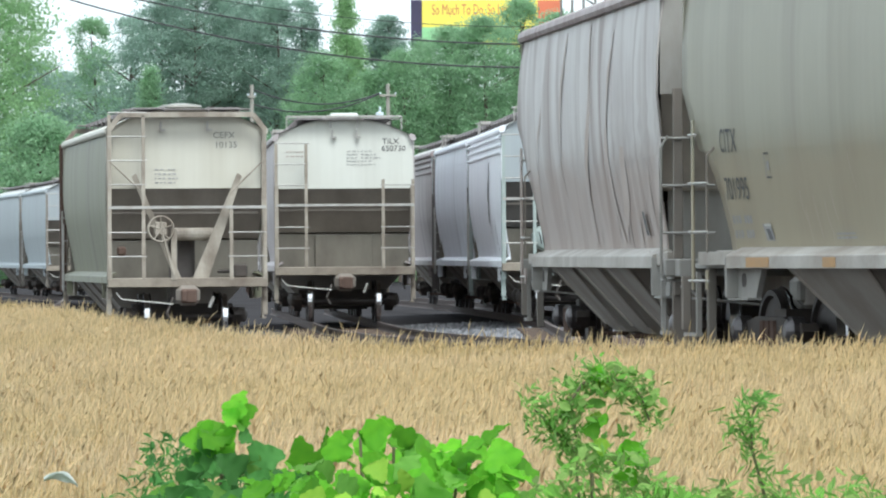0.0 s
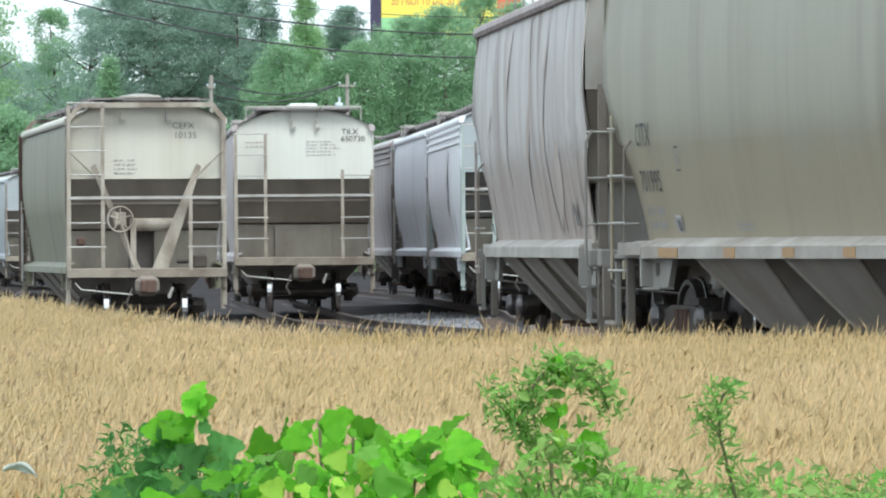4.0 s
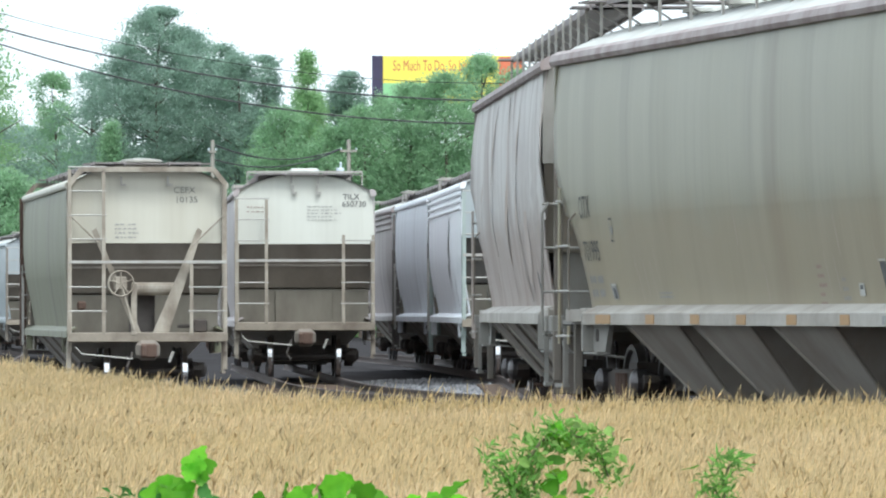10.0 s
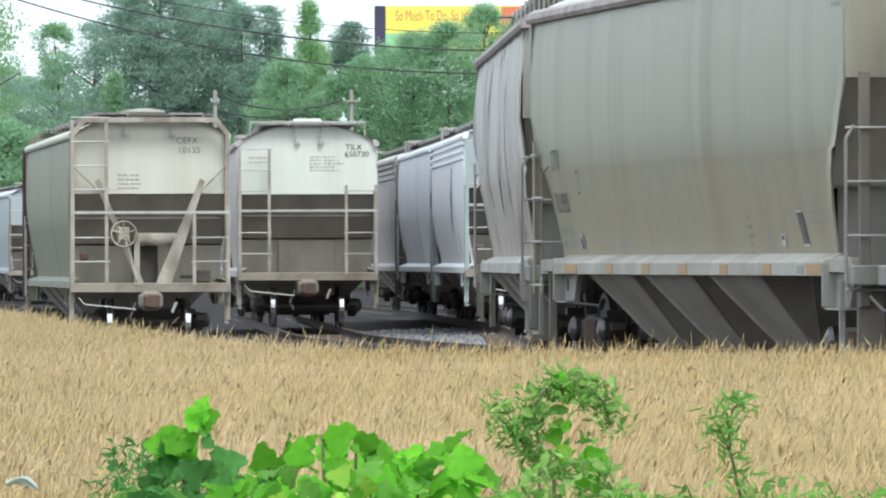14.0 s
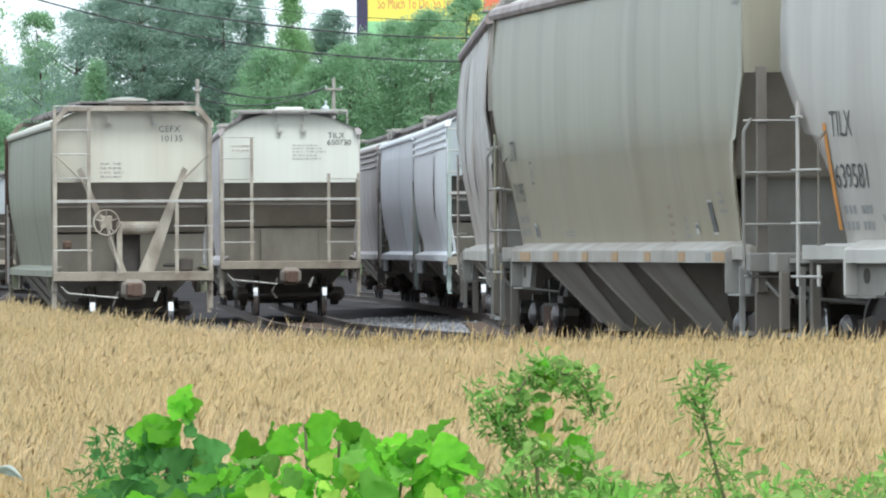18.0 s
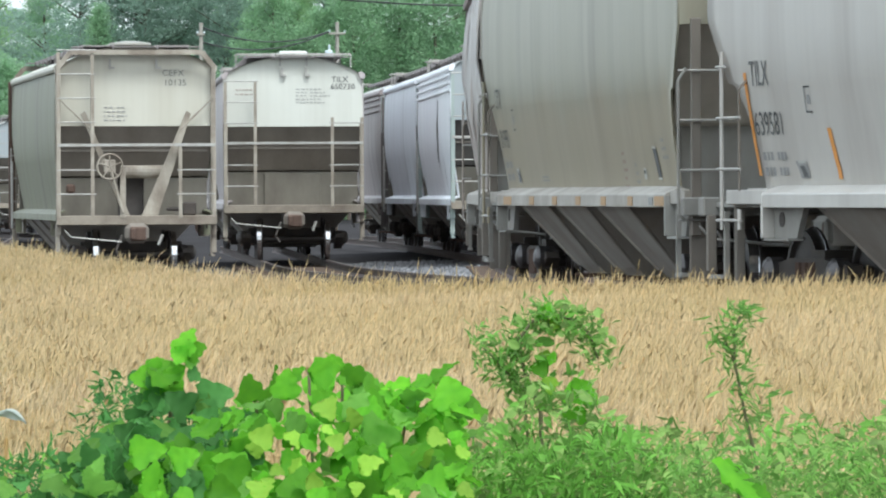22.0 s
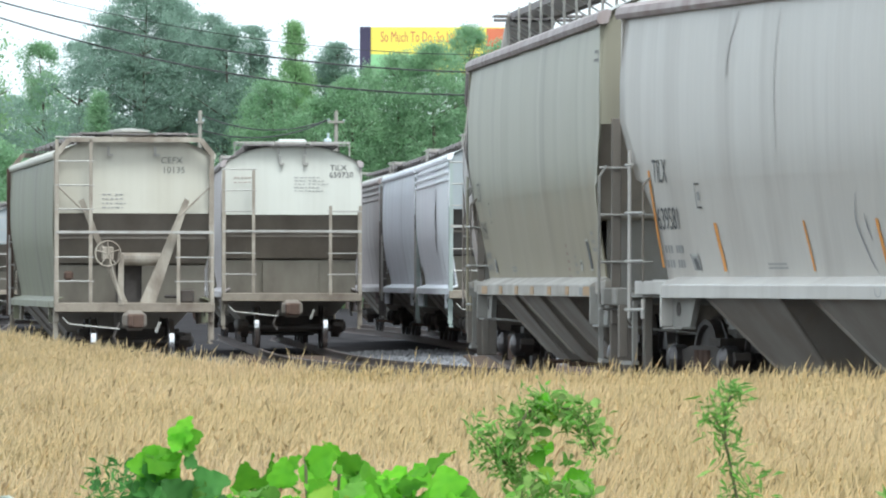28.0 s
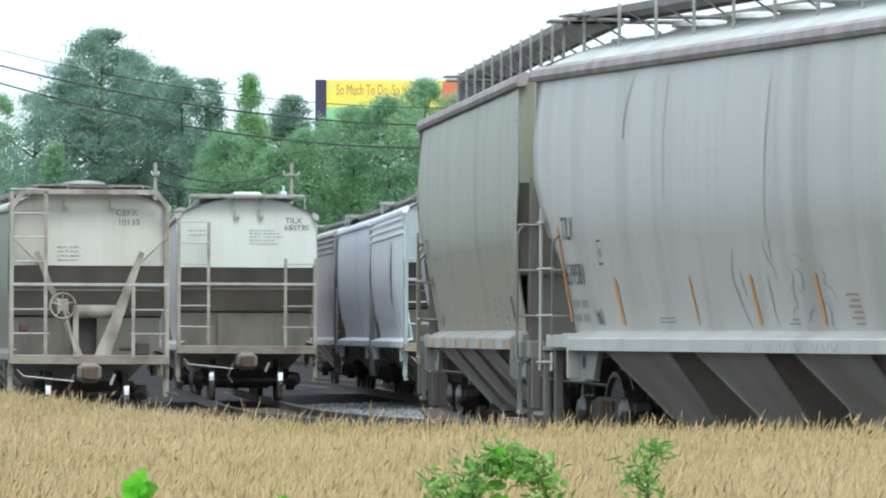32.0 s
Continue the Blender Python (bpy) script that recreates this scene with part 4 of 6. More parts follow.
def crown_points(blobs, count, rs):
    """Leaf places on the shells of many small lumps, so that the outline is uneven and the sky shows through."""
    out = []
    total = sum(r ** 2 for *_, r in blobs)
    for x, y, z, r in blobs:
        n = max(12, int(count * r * r / total))
        d = rs.normal(0, 1, (n, 3))
        d /= np.linalg.norm(d, axis=1)[:, None]
        d[:, 2] *= 0.75
        out.append(np.array([x, y, z]) + d * r * (rs.uniform(0, 1, (n, 1)) ** 0.5 + np.abs(rs.normal(0, 0.13, (n, 1)))))
    return np.concatenate(out)


def tree(x, y, top, crown_low, radius, mat, label, leaves=5000, leaf=0.16, shape="round", thin=0.0, seed=0):
    """Trunk, limbs and a crown of small leaves that gather in ragged sprays and leave gaps."""
    rs = np.random.RandomState(seed)
    base = group_under("tree", pose(x, y, -0.4), label, "tree", "trees behind the yard")
    h = top + 0.4
    bm = bmesh.new()
    lean = rs.normal(0, 0.015, 2)
    pts = [Vector((lean[0] * z + 0.12 * math.sin(z * 0.4 + seed), lean[1] * z, z)) for z in np.linspace(0, h * 0.94, 8)]
    for i in range(7):
        rod(bm, pts[i], pts[i + 1], 0.30 * (1 - i / 8), 8, 0.30 * (1 - (i + 1) / 8))
    part("trunk", bm, BARK, base)
    cl = crown_low + 0.4
    spread = {"round": lambda t: (1 - (max(0, t - 0.3) / 0.705) ** 2.2) ** 0.58 * min(1, 0.7 + t), "spire": lambda t: (1.03 - t) ** 0.8 * min(1, 0.5 + 2.5 * t), "tall": lambda t: (1 - (max(0, t - 0.4) / 0.62) ** 2) ** 0.6 * (0.8 + 0.2 * math.sin(t * 11 + seed))}[shape]
    tufts, tips = [], []
    while len(tufts) * 16 < leaves:
        for t, a, q in zip(rs.uniform(0, 1, 300), rs.uniform(0, 6.2832, 300), rs.uniform(0, 1, 300)):
            z = cl + (h - cl) * t
            rag = 1 + 0.42 * noise.noise((math.cos(a) * 1.5 + seed, math.sin(a) * 1.5, z * 0.55)) + 0.42 * noise.noise((math.cos(a) * 3.5, math.sin(a) * 3.5 + seed, z * 1.3))
            r = radius * spread(t) * rag * q ** 0.42
            p = (r * math.cos(a) + lean[0] * z, r * math.sin(a) + lean[1] * z, z + 0.12 * r)
            d = noise.noise((p[0] * 0.5 + seed, p[1] * 0.5, p[2] * 0.8)) + 0.5 * noise.noise((p[0] * 1.4, p[1] * 1.4 + seed, p[2] * 1.9))
            if d + 0.3 * (1 - q) > thin:
                tufts.append(p)
                if q > 0.4 and len(tips) < 14:
                    tips.append(p)
    m = len(tufts)
    size = rs.uniform(0.4, 1.45, m)
    keep = np.repeat(np.array(tufts), 16, 0) + rs.normal(0, 1, (m * 16, 3)) * (np.array([0.34, 0.34, 0.12]) if mat is PINE else np.array([0.32, 0.32, 0.2])) * np.repeat(size, 16)[:, None] * (0.75 if shape != "round" else 1)
    for bx, by, bz in tips:
        z0 = max(1.0, bz - 0.45 * math.hypot(bx, by) - 0.4)
        bm = bmesh.new()
        rod(bm, (lean[0] * z0, lean[1] * z0, z0), (bx, by, bz), 0.08, 5, 0.015)
        part("limb", bm, BARK, base)
    co, q = leaf_quads(keep, leaf, rs)
    mesh_arrays("crown", co, q, mat, "", "", base, "")
    return base


def spot(px, dist):
    """Sideways place at a distance, for a direction in the still aim of the ninth second."""
    return (px - 784) / 12373 * dist


def high(py, dist):
    return EYE + (573.7 - py) / 12373 * dist


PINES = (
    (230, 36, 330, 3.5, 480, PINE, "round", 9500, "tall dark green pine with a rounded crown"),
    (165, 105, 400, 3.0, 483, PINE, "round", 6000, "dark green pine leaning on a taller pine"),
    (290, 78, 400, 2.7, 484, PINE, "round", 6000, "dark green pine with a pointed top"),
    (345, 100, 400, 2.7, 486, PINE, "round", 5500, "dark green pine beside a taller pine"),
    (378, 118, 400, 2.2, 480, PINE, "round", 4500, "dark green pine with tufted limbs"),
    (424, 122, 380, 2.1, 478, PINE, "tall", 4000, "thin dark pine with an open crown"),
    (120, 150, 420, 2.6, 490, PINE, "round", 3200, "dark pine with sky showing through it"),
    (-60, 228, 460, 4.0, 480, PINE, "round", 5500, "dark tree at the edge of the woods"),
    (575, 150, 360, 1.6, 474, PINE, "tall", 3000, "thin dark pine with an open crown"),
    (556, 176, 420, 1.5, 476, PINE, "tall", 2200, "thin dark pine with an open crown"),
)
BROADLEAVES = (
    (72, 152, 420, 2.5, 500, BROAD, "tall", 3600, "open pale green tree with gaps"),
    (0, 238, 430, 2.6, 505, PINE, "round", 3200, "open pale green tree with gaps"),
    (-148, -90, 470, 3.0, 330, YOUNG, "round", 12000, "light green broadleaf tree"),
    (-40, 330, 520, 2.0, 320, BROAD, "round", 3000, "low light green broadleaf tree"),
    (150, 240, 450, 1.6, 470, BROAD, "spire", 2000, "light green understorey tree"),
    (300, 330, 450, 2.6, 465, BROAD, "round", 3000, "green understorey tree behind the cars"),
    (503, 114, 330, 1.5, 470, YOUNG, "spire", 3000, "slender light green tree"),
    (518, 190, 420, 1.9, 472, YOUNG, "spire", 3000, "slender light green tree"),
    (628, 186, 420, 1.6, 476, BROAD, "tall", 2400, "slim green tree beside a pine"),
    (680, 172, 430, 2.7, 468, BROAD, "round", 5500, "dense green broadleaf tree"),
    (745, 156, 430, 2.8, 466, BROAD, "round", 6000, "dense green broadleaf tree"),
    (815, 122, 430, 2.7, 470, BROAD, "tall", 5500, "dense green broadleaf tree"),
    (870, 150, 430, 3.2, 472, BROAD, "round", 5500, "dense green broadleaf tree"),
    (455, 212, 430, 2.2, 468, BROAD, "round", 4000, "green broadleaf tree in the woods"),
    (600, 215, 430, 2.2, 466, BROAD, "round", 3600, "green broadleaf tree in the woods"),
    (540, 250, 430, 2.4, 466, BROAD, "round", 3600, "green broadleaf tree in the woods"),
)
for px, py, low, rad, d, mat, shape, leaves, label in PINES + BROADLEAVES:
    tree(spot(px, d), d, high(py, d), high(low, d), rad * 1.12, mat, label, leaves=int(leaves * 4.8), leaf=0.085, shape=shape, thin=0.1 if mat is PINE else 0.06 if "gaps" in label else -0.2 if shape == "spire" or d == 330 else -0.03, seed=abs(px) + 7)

# the closed wood behind them
rs = np.random.RandomState(9)
blobs = []
for k in range(620):
    px = rs.uniform(-500, 1500)
    d = rs.uniform(500, 540)
    hi = np.interp(px, [-500, 0, 100, 400, 600, 900, 1500], [13, 11.5, 13.5, 14.5, 13.0, 14.0, 13])
    blobs.append((spot(px, d), d, rs.uniform(0.0, 1) * hi, rs.uniform(1.0, 2.0)))
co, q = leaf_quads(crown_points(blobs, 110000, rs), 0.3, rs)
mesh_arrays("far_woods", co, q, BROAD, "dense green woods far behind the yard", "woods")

# ---- poles, wires, billboard ----
def pole(x, y, top, label, arm, can):
    p = group_under("utility_pole", pose(x, y, -0.4), label, "utility pole", "poles along the road")
    one("pole_shaft", lambda bm: rod(bm, (0, 0, 0), (0, 0, top + 0.4), 0.16, 10, 0.11), POLE_WOOD, p)
    one("crossarm", lambda bm: box(bm, -arm, arm, -0.18, -0.08, top - 0.35, top - 0.22), POLE_WOOD, p, bevel=0.01)
    for s in (-1, 1):
        one("insulator", lambda bm: lathe(bm, [(0.04, 0), (0.06, 0.04), (0.04, 0.07), (0.05, 0.1), (0.02, 0.14)], 8, Matrix.Translation((s * arm * 0.9, -0.13, top - 0.22))), CERAMIC, p)
    if can:
        t = one("transformer", lambda bm: lathe(bm, [(0.2, top - 2.3), (0.24, top - 2.25), (0.24, top - 1.35), (0.2, top - 1.28), (0.06, top - 1.26)], 14, Matrix.Translation((-0.5, -0.1, 0))), CERAMIC, p, "pale grey transformer can")
        one("bushing", lambda bm: lathe(bm, [(0.07, top - 1.27), (0.07, top - 1.0), (0.03, top - 0.92)], 8, Matrix.Translation((-0.47, -0.1, 0))), CERAMIC, t)
    return p


pole(spot(573, 415), 415, high(268, 415), "wooden utility pole with crossarm and transformer", 0.5, True)
pole(spot(332, 400), 400, high(268, 400), "plain wooden utility pole with short crossarm", 0.22, False)


def wire(name, a, b, sag, r, label):
    """A hanging cable between two points."""
    bm = bmesh.new()
    a, b = Vector(a), Vector(b)
    pts = [a.lerp(b, i / 40) - Vector((0, 0, sag * 4 * (i / 40) * (1 - i / 40))) for i in range(41)]
    side_way = (b - a).cross(Vector((0, 0, 1))).normalized()
    rings = [[bm.verts.new(p + (side_way * math.cos(k * 1.0472) + Vector((0, 0, math.sin(k * 1.0472)))) * r) for k in range(6)] for p in pts]
    for u, v in zip(rings, rings[1:]):
        for k in range(6):
            bm.faces.new((u[k], u[(k + 1) % 6], v[(k + 1) % 6], v[k]))
    return tagged(part(name, bm, CABLE), label, "cable")


def sky_wire(y_at, sag, r, dist, label):
    (xa, ya), (xb, yb) = y_at
    wire("overhead_cable", (spot(xa, dist), dist, high(ya, dist)), (spot(xb, dist * 1.0), dist, high(yb, dist)), sag, r, label)


sky_wire(((-300, -12), (1400, 157)), 2.25, 0.034, 250, "thick black overhead cable")
sky_wire(((-300, 3), (1400, 182)), 2.68, 0.034, 250.1, "thick black overhead cable")
sky_wire(((-300, -40), (1400, 119)), 2.33, 0.014, 249.9, "thin dark overhead wire")
pole(spot(-300, 250), 250, high(-45, 250), "tall wooden utility pole carrying cables", 0.9, False)
pole(spot(1400, 250), 250, high(112, 250), "tall wooden utility pole carrying cables", 0.9, False)
for dz in (0.25, 1.1):
    wire("service_wire", (spot(333, 400), 400, high(268, 400) - dz), (spot(560, 415), 415, high(284, 415)), 0.75, 0.045, "sagging service wire between poles")

bd = 640
board = group_under("billboard", pose(spot(748, bd), bd, -0.4), "yellow billboard above the trees", "billboard")
bw, zt, zb = 6.9, high(120, bd) + 0.4, high(205, bd) + 0.4
one("panel", lambda bm: box(bm, -bw + 1.0, bw, -0.15, 0.15, zb, zt), SIGN_YELLOW, board, bevel=0.03)
one("green_band", lambda bm: box(bm, -bw + 1.0, -bw + 6.5, -0.17, -0.154, zb, zb + 1.9), SIGN_GREEN, board)
one("red_area", lambda bm: box(bm, bw - 2.2, bw, -0.17, -0.154, zb, zt - 0.1), SIGN_RED, board)
one("end_frame", lambda bm: box(bm, -bw, -bw + 1.0, -0.3, 2.2, zb - 0.6, zt + 0.02), SIGN_DARK, board, bevel=0.03)
for s in (-0.4, 0.4):
    one("support_post", lambda bm: rod(bm, (s * bw, 0.4, 0), (s * bw, 0.4, zb + 2), 0.3, 10), SIGN_DARK, board)


def lettering(text, size, mat, parent, place, name="lettering", spread_x=1.0, label=""):
    """Flat letters as a mesh; place maps the text's own x and y to a point."""
    cu = bpy.data.curves.new("text", "FONT")
    cu.body, cu.size, cu.align_x, cu.fill_mode = text, size, "LEFT", "FRONT"
    cu.resolution_u = 3
    tmp = bpy.data.objects.new("text", cu)
    scene.collection.objects.link(tmp)
    bpy.context.view_layer.update()
    me = bpy.data.meshes.new_from_object(tmp)
    bpy.data.objects.remove(tmp)
    bpy.data.curves.remove(cu)
    for v in me.vertices:
        v.co = place(v.co.x * spread_x, v.co.y)
    me.materials.clear()
    me.materials.append(mat)
    for p in me.polygons:
        p.material_index = 0
    me.name = name
    ob = new(name, me)
    ob.parent = parent
    if label:
        tagged(ob, label)
    return ob


lettering("So Much To Do, So Little Time", 1.45, SIGN_RED, board, lambda x, y: (-bw + 1.9 + x * 0.5, -0.16, zt - 1.35 + y * 0.95), "slogan", label="red painted words")

# ---- plants close to the camera ----
def leaf_mesh(name, outline, mat, fold=0.25, droop=0.2):
    """A leaf from half an outline (x along the leaf, y aside): folded at its midrib and drooping to the tip."""
    bm = bmesh.new()
    z = lambda x, y: fold * abs(y) - droop * x * x
    mid = [bm.verts.new((x, 0, z(x, 0))) for x, _ in outline]
    for s in (1, -1):
        edge = [bm.verts.new((x + 0.025 * (i % 2), s * y, z(x, y) + 0.07 * math.sin(i * 1.7 + s))) for i, (x, y) in enumerate(outline)]
        inner = [bm.verts.new((x, s * y * 0.5, z(x, y * 0.5))) for i, (x, y) in enumerate(outline)]
        for i in range(len(outline) - 1):
            for a, b in ((mid, inner), (inner, edge)):
                q = [a[i], a[i + 1], b[i + 1], b[i]]
                bm.faces.new(q if s < 0 else q[::-1])
    bmesh.ops.remove_doubles(bm, verts=bm.verts[:], dist=0.001)
    me = bpy.data.meshes.new(name)
    bm.to_mesh(me), bm.free()
    me.materials.append(mat)
    for f in me.polygons:
        f.use_smooth = True
    return me


LOBED = [(0.0, 0.02)] + [(round(0.47 + r * math.cos(a), 3), round(r * math.sin(a) * 1.04, 3)) for a, r in ((math.pi * (1 - k / 15), 0.47 + 0.085 * math.cos(3 * math.pi * (1 - k / 15)) + 0.03 * math.cos(7 * math.pi * (1 - k / 15)) + 0.016 * (-1) ** k) for k in range(1, 15))] + [(1.03, 0.0)]
OVAL = [(0, 0.02), (0.12, 0.16), (0.35, 0.27), (0.6, 0.25), (0.82, 0.14), (1.0, 0.0)]
STRAP = [(0, 0.01), (0.3, 0.07), (0.6, 0.065), (1.0, 0.0)]
BIG = [leaf_mesh("leaf", [(x, y * k) for x, y in LOBED], m, f, d) for k, m, f, d in ((1.0, LEAF_BRIGHT, 0.3, 0.25), (1.15, LEAF_BRIGHT, 0.1, 0.4), (0.9, LEAF_BRIGHT, 0.45, 0.1), (1.1, LEAF_BRIGHT, 0.2, 0.15), (1.0, LEAF_YELLOW, 0.25, 0.2), (1.05, LEAF_BRIGHT, 0.35, 0.3), (1.05, LEAF_MID, 0.2, 0.3))]
SMALL = [leaf_mesh("leaf", [(x, y * k) for x, y in OVAL], m, f, 0.3) for k, m, f in ((1.0, LEAF_MID, 0.2), (1.2, LEAF_OLIVE, 0.3), (0.85, LEAF_OLIVE, 0.4))]
SLIM = [leaf_mesh("leaf", [(x, y * k) for x, y in OVAL], m, f, d) for k, m, f, d in ((0.55, LEAF_OLIVE, 0.3, 0.3), (0.7, LEAF_MID, 0.2, 0.4), (0.5, LEAF_OLIVE, 0.4, 0.2))]
DEEP = [leaf_mesh("leaf", [(x, y * k) for x, y in LOBED], m, f, d) for k, m, f, d in ((1.0, LEAF_DEEP, 0.25, 0.2), (1.1, LEAF_MID, 0.15, 0.35), (0.95, LEAF_DEEP, 0.35, 0.15))]
BLADES = [leaf_mesh("leaf", [(x, y * k) for x, y in STRAP], m, 0.3, d) for k, d, m in ((1.0, 0.3, LEAF_DEEP), (1.3, 0.2, LEAF_DEEP), (0.8, 0.3, LEAF_MID))]
NARROW = [leaf_mesh("leaf", [(x, y * k) for x, y in STRAP], m, 0.3, d) for k, d, m in ((1.0, 0.3, LEAF_MID), (1.2, 0.15, LEAF_OLIVE), (0.9, 0.4, LEAF_OLIVE))]


def put_leaf(plant, meshes, p, size, rnd, up=0.5, facing=0.6):
    """A leaf at p: mostly turned to the light and towards the camera."""
    d = Vector((rnd.gauss(0, 1), rnd.gauss(-0.2, 1), rnd.gauss(-0.1, 0.6))).normalized()
    n = Vector((rnd.gauss(0, 0.65), -facing + rnd.gauss(0, 0.6), up + rnd.gauss(0, 0.55))).normalized()
    yv = n.cross(d).normalized()
    xv = yv.cross(n)
    m = Matrix((xv, yv, n)).transposed().to_4x4()
    ob = new("leaf", rnd.choice(meshes))
    ob.parent = plant
    ob.matrix_basis = Matrix.Translation(p) @ m @ Matrix.Scale(size * rnd.uniform(0.65, 1.2), 4)


def lay_leaf(plant, mesh, px, py, d0, size, angle, tilt=0.4):
    """A leaf about a point, turned to face the camera; angle: the way its tip points, degrees from sideways up."""
    p = near(px, py, d0)
    o = plant.matrix_basis.translation
    n = Vector((0.7 * math.sin(angle * 7 + px), -1, tilt)).normalized()
    a = Vector((math.cos(radians(angle)), 0, math.sin(radians(angle))))
    yv = n.cross(a).normalized()
    xv = yv.cross(n)
    ob = new("leaf", mesh)
    ob.parent = plant
    ob.matrix_basis = Matrix.Translation(Vector((p.x - o.x, p.y - o.y, p.z)) - xv * size * 0.5) @ Matrix((xv, yv, n)).transposed().to_4x4() @ Matrix.Scale(size, 4)


def plant(name, x, y, label, category="plant"):
    return group_under(name, pose(x, y, FIELD), label, category)


def stems(base, lines, r):
    for pts in lines:
        bm = bmesh.new()
        for i, (a, b) in enumerate(zip(pts, pts[1:])):
            rod(bm, a, b, r * (1 - 0.6 * i / len(pts)), 6, r * (1 - 0.6 * (i + 1) / len(pts)))
        part("stem", bm, STEM, base)


def near(px, py, d):
    """A point at distance d in the still aim of the ninth second, over the field."""
    return Vector((spot(px, d), d, high(py, d) - FIELD))


def leaves_in(base, meshes, n, x0, x1, tops, depth, size, seed, up=0.5, facing=0.6, reach=430, power=1.4, d0=14.0, slope=0.0):
    """Leaves under an uneven top line, given as sideways and height marks in the still aim; most of them near the top."""
    rnd = random.Random(seed)
    o = base.matrix_basis.translation
    for k in range(n):
        px = rnd.uniform(x0, x1)
        py = float(np.interp(px, [a for a, _ in tops], [b for _, b in tops]))
        down = rnd.random() ** power
        py += reach * down
        d = d0 + rnd.uniform(-depth, depth) - slope * down
        p = near(px, py, d)
        put_leaf(base, meshes, (p.x - o.x, p.y - o.y, p.z), size, rnd, up, facing)


def path_leaves(base, meshes, pts, n, spread, size, seed, d0=14.0, up=0.4, facing=0.5):
    rnd = random.Random(seed)
    o = base.matrix_basis.translation
    q = [near(x, y, d0) for x, y in pts]
    seg = [(b - a).length for a, b in zip(q, q[1:])]
    for k in range(n):
        r = rnd.uniform(0, sum(seg))
        i = 0
        while r > seg[i] and i < len(seg) - 1:
            r -= seg[i]
            i += 1
        p = q[i].lerp(q[i + 1], r / seg[i]) + Vector((rnd.gauss(0, spread), rnd.gauss(0, spread), rnd.gauss(0, spread)))
        put_leaf(base, meshes, (p.x - o.x, p.y - o.y, p.z), size, rnd, up, facing)


def stem_along(base, pts, r, d0=14.0):
    o = base.matrix_basis.translation
    q = [near(x, y, d0) for x, y in pts]
    stems(base, [[Vector((p.x - o.x, p.y - o.y, max(0, p.z))) for p in q]], r)


def fine_leaves(base, spots, each, size, mat, seed, up=0.5):
    """Whorls of narrow leaves round many small shoots, too small to tell apart: one mesh."""
    rs = np.random.RandomState(seed)
    o = base.matrix_basis.translation
    c = np.repeat(np.array([(p.x - o.x, p.y - o.y, p.z) for p in spots]), each, 0)
    n = len(c)
    d = rs.normal(0, 1, (n, 3)) + np.array([0, 0, up])
    d /= np.linalg.norm(d, axis=1)[:, None]
    a = np.cross(d, rs.normal(0, 1, (n, 3)) + np.array([0, 0.8, -0.4]))
    a /= np.linalg.norm(a, axis=1)[:, None]
    ln = size * rs.uniform(0.5, 1.25, (n, 1))
    w = ln * rs.uniform(0.05, 0.12, (n, 1))
    b = c + d * 0.2 * ln + rs.normal(0, size * 0.25, (n, 3))
    mid, tip = b + d * ln * 0.5, b + d * ln - np.array([0, 0, 0.18]) * ln
    V = np.stack([b, mid + a * w, tip, mid - a * w], 1).reshape(-1, 3)
    mesh_arrays("fine_leaves", V, np.arange(4 * n).reshape(-1, 4), mat, "", "", base)


def under(tops, n, reach, d0, depth, seed, power=0.95):
    """Spots under an uneven top line."""
    rnd = random.Random(seed)
    out = []
    for k in range(n):
        px = rnd.uniform(tops[0][0], tops[-1][0])
        py = float(np.interp(px, [a for a, _ in tops], [b for _, b in tops])) + reach * rnd.random() ** power
        out.append(near(px, py + abs(rnd.gauss(0, 22)), d0 + rnd.uniform(-depth, depth)))
    return out


def along(pts, n, spread, d0, seed):
    """Spots about a line."""
    rnd = random.Random(seed)
    q = [near(x, y, d0) for x, y in pts]
    out = []
    for k in range(n):
        r = rnd.uniform(0, len(q) - 1.001)
        out.append(q[int(r)].lerp(q[int(r) + 1], r % 1) + Vector((rnd.gauss(0, spread), rnd.gauss(0, spread), rnd.gauss(0, spread))))
    return out


# broad-leaved bush
bush = plant("broadleaf_bush", spot(560, 14), 14, "bright green bush with large lobed leaves", "bush")
TOPS = [(300, 1060), (360, 985), (400, 950), (440, 900), (480, 880), (540, 866), (590, 880), (635, 925), (690, 905), (735, 898), (775, 935), (805, 990)]
leaves_in(bush, BIG[:4] + BIG[5:6] + DEEP[1:2], 300, 330, 800, TOPS, 0.2, 0.064, 21, reach=290, power=1.0, slope=0.7)
leaves_in(bush, BIG[4:5] * 2 + BIG[:1], 46, 340, 800, [(x, y + 50) for x, y in TOPS], 0.1, 0.042, 22, reach=230, power=0.9, d0=13.7, slope=0.7, facing=1.0)
leaves_in(bush, DEEP, 90, 95, 420, [(95, 1040), (180, 985), (260, 950), (340, 930), (420, 950)], 0.2, 0.06, 23, reach=170, power=0.9, slope=0.4)
leaves_in(bush, BIG[:4], 26, 150, 420, [(150, 1020), (260, 990), (340, 960), (420, 965)], 0.1, 0.06, 24, reach=150, power=0.9, d0=13.7, slope=0.4, facing=1.0)
for a, b in ((420, 900), (520, 880), (580, 890), (700, 910), (760, 930)):
    stem_along(bush, [(560, 2000), ((a + 560) / 2, 1400), (a, b)], 0.006)
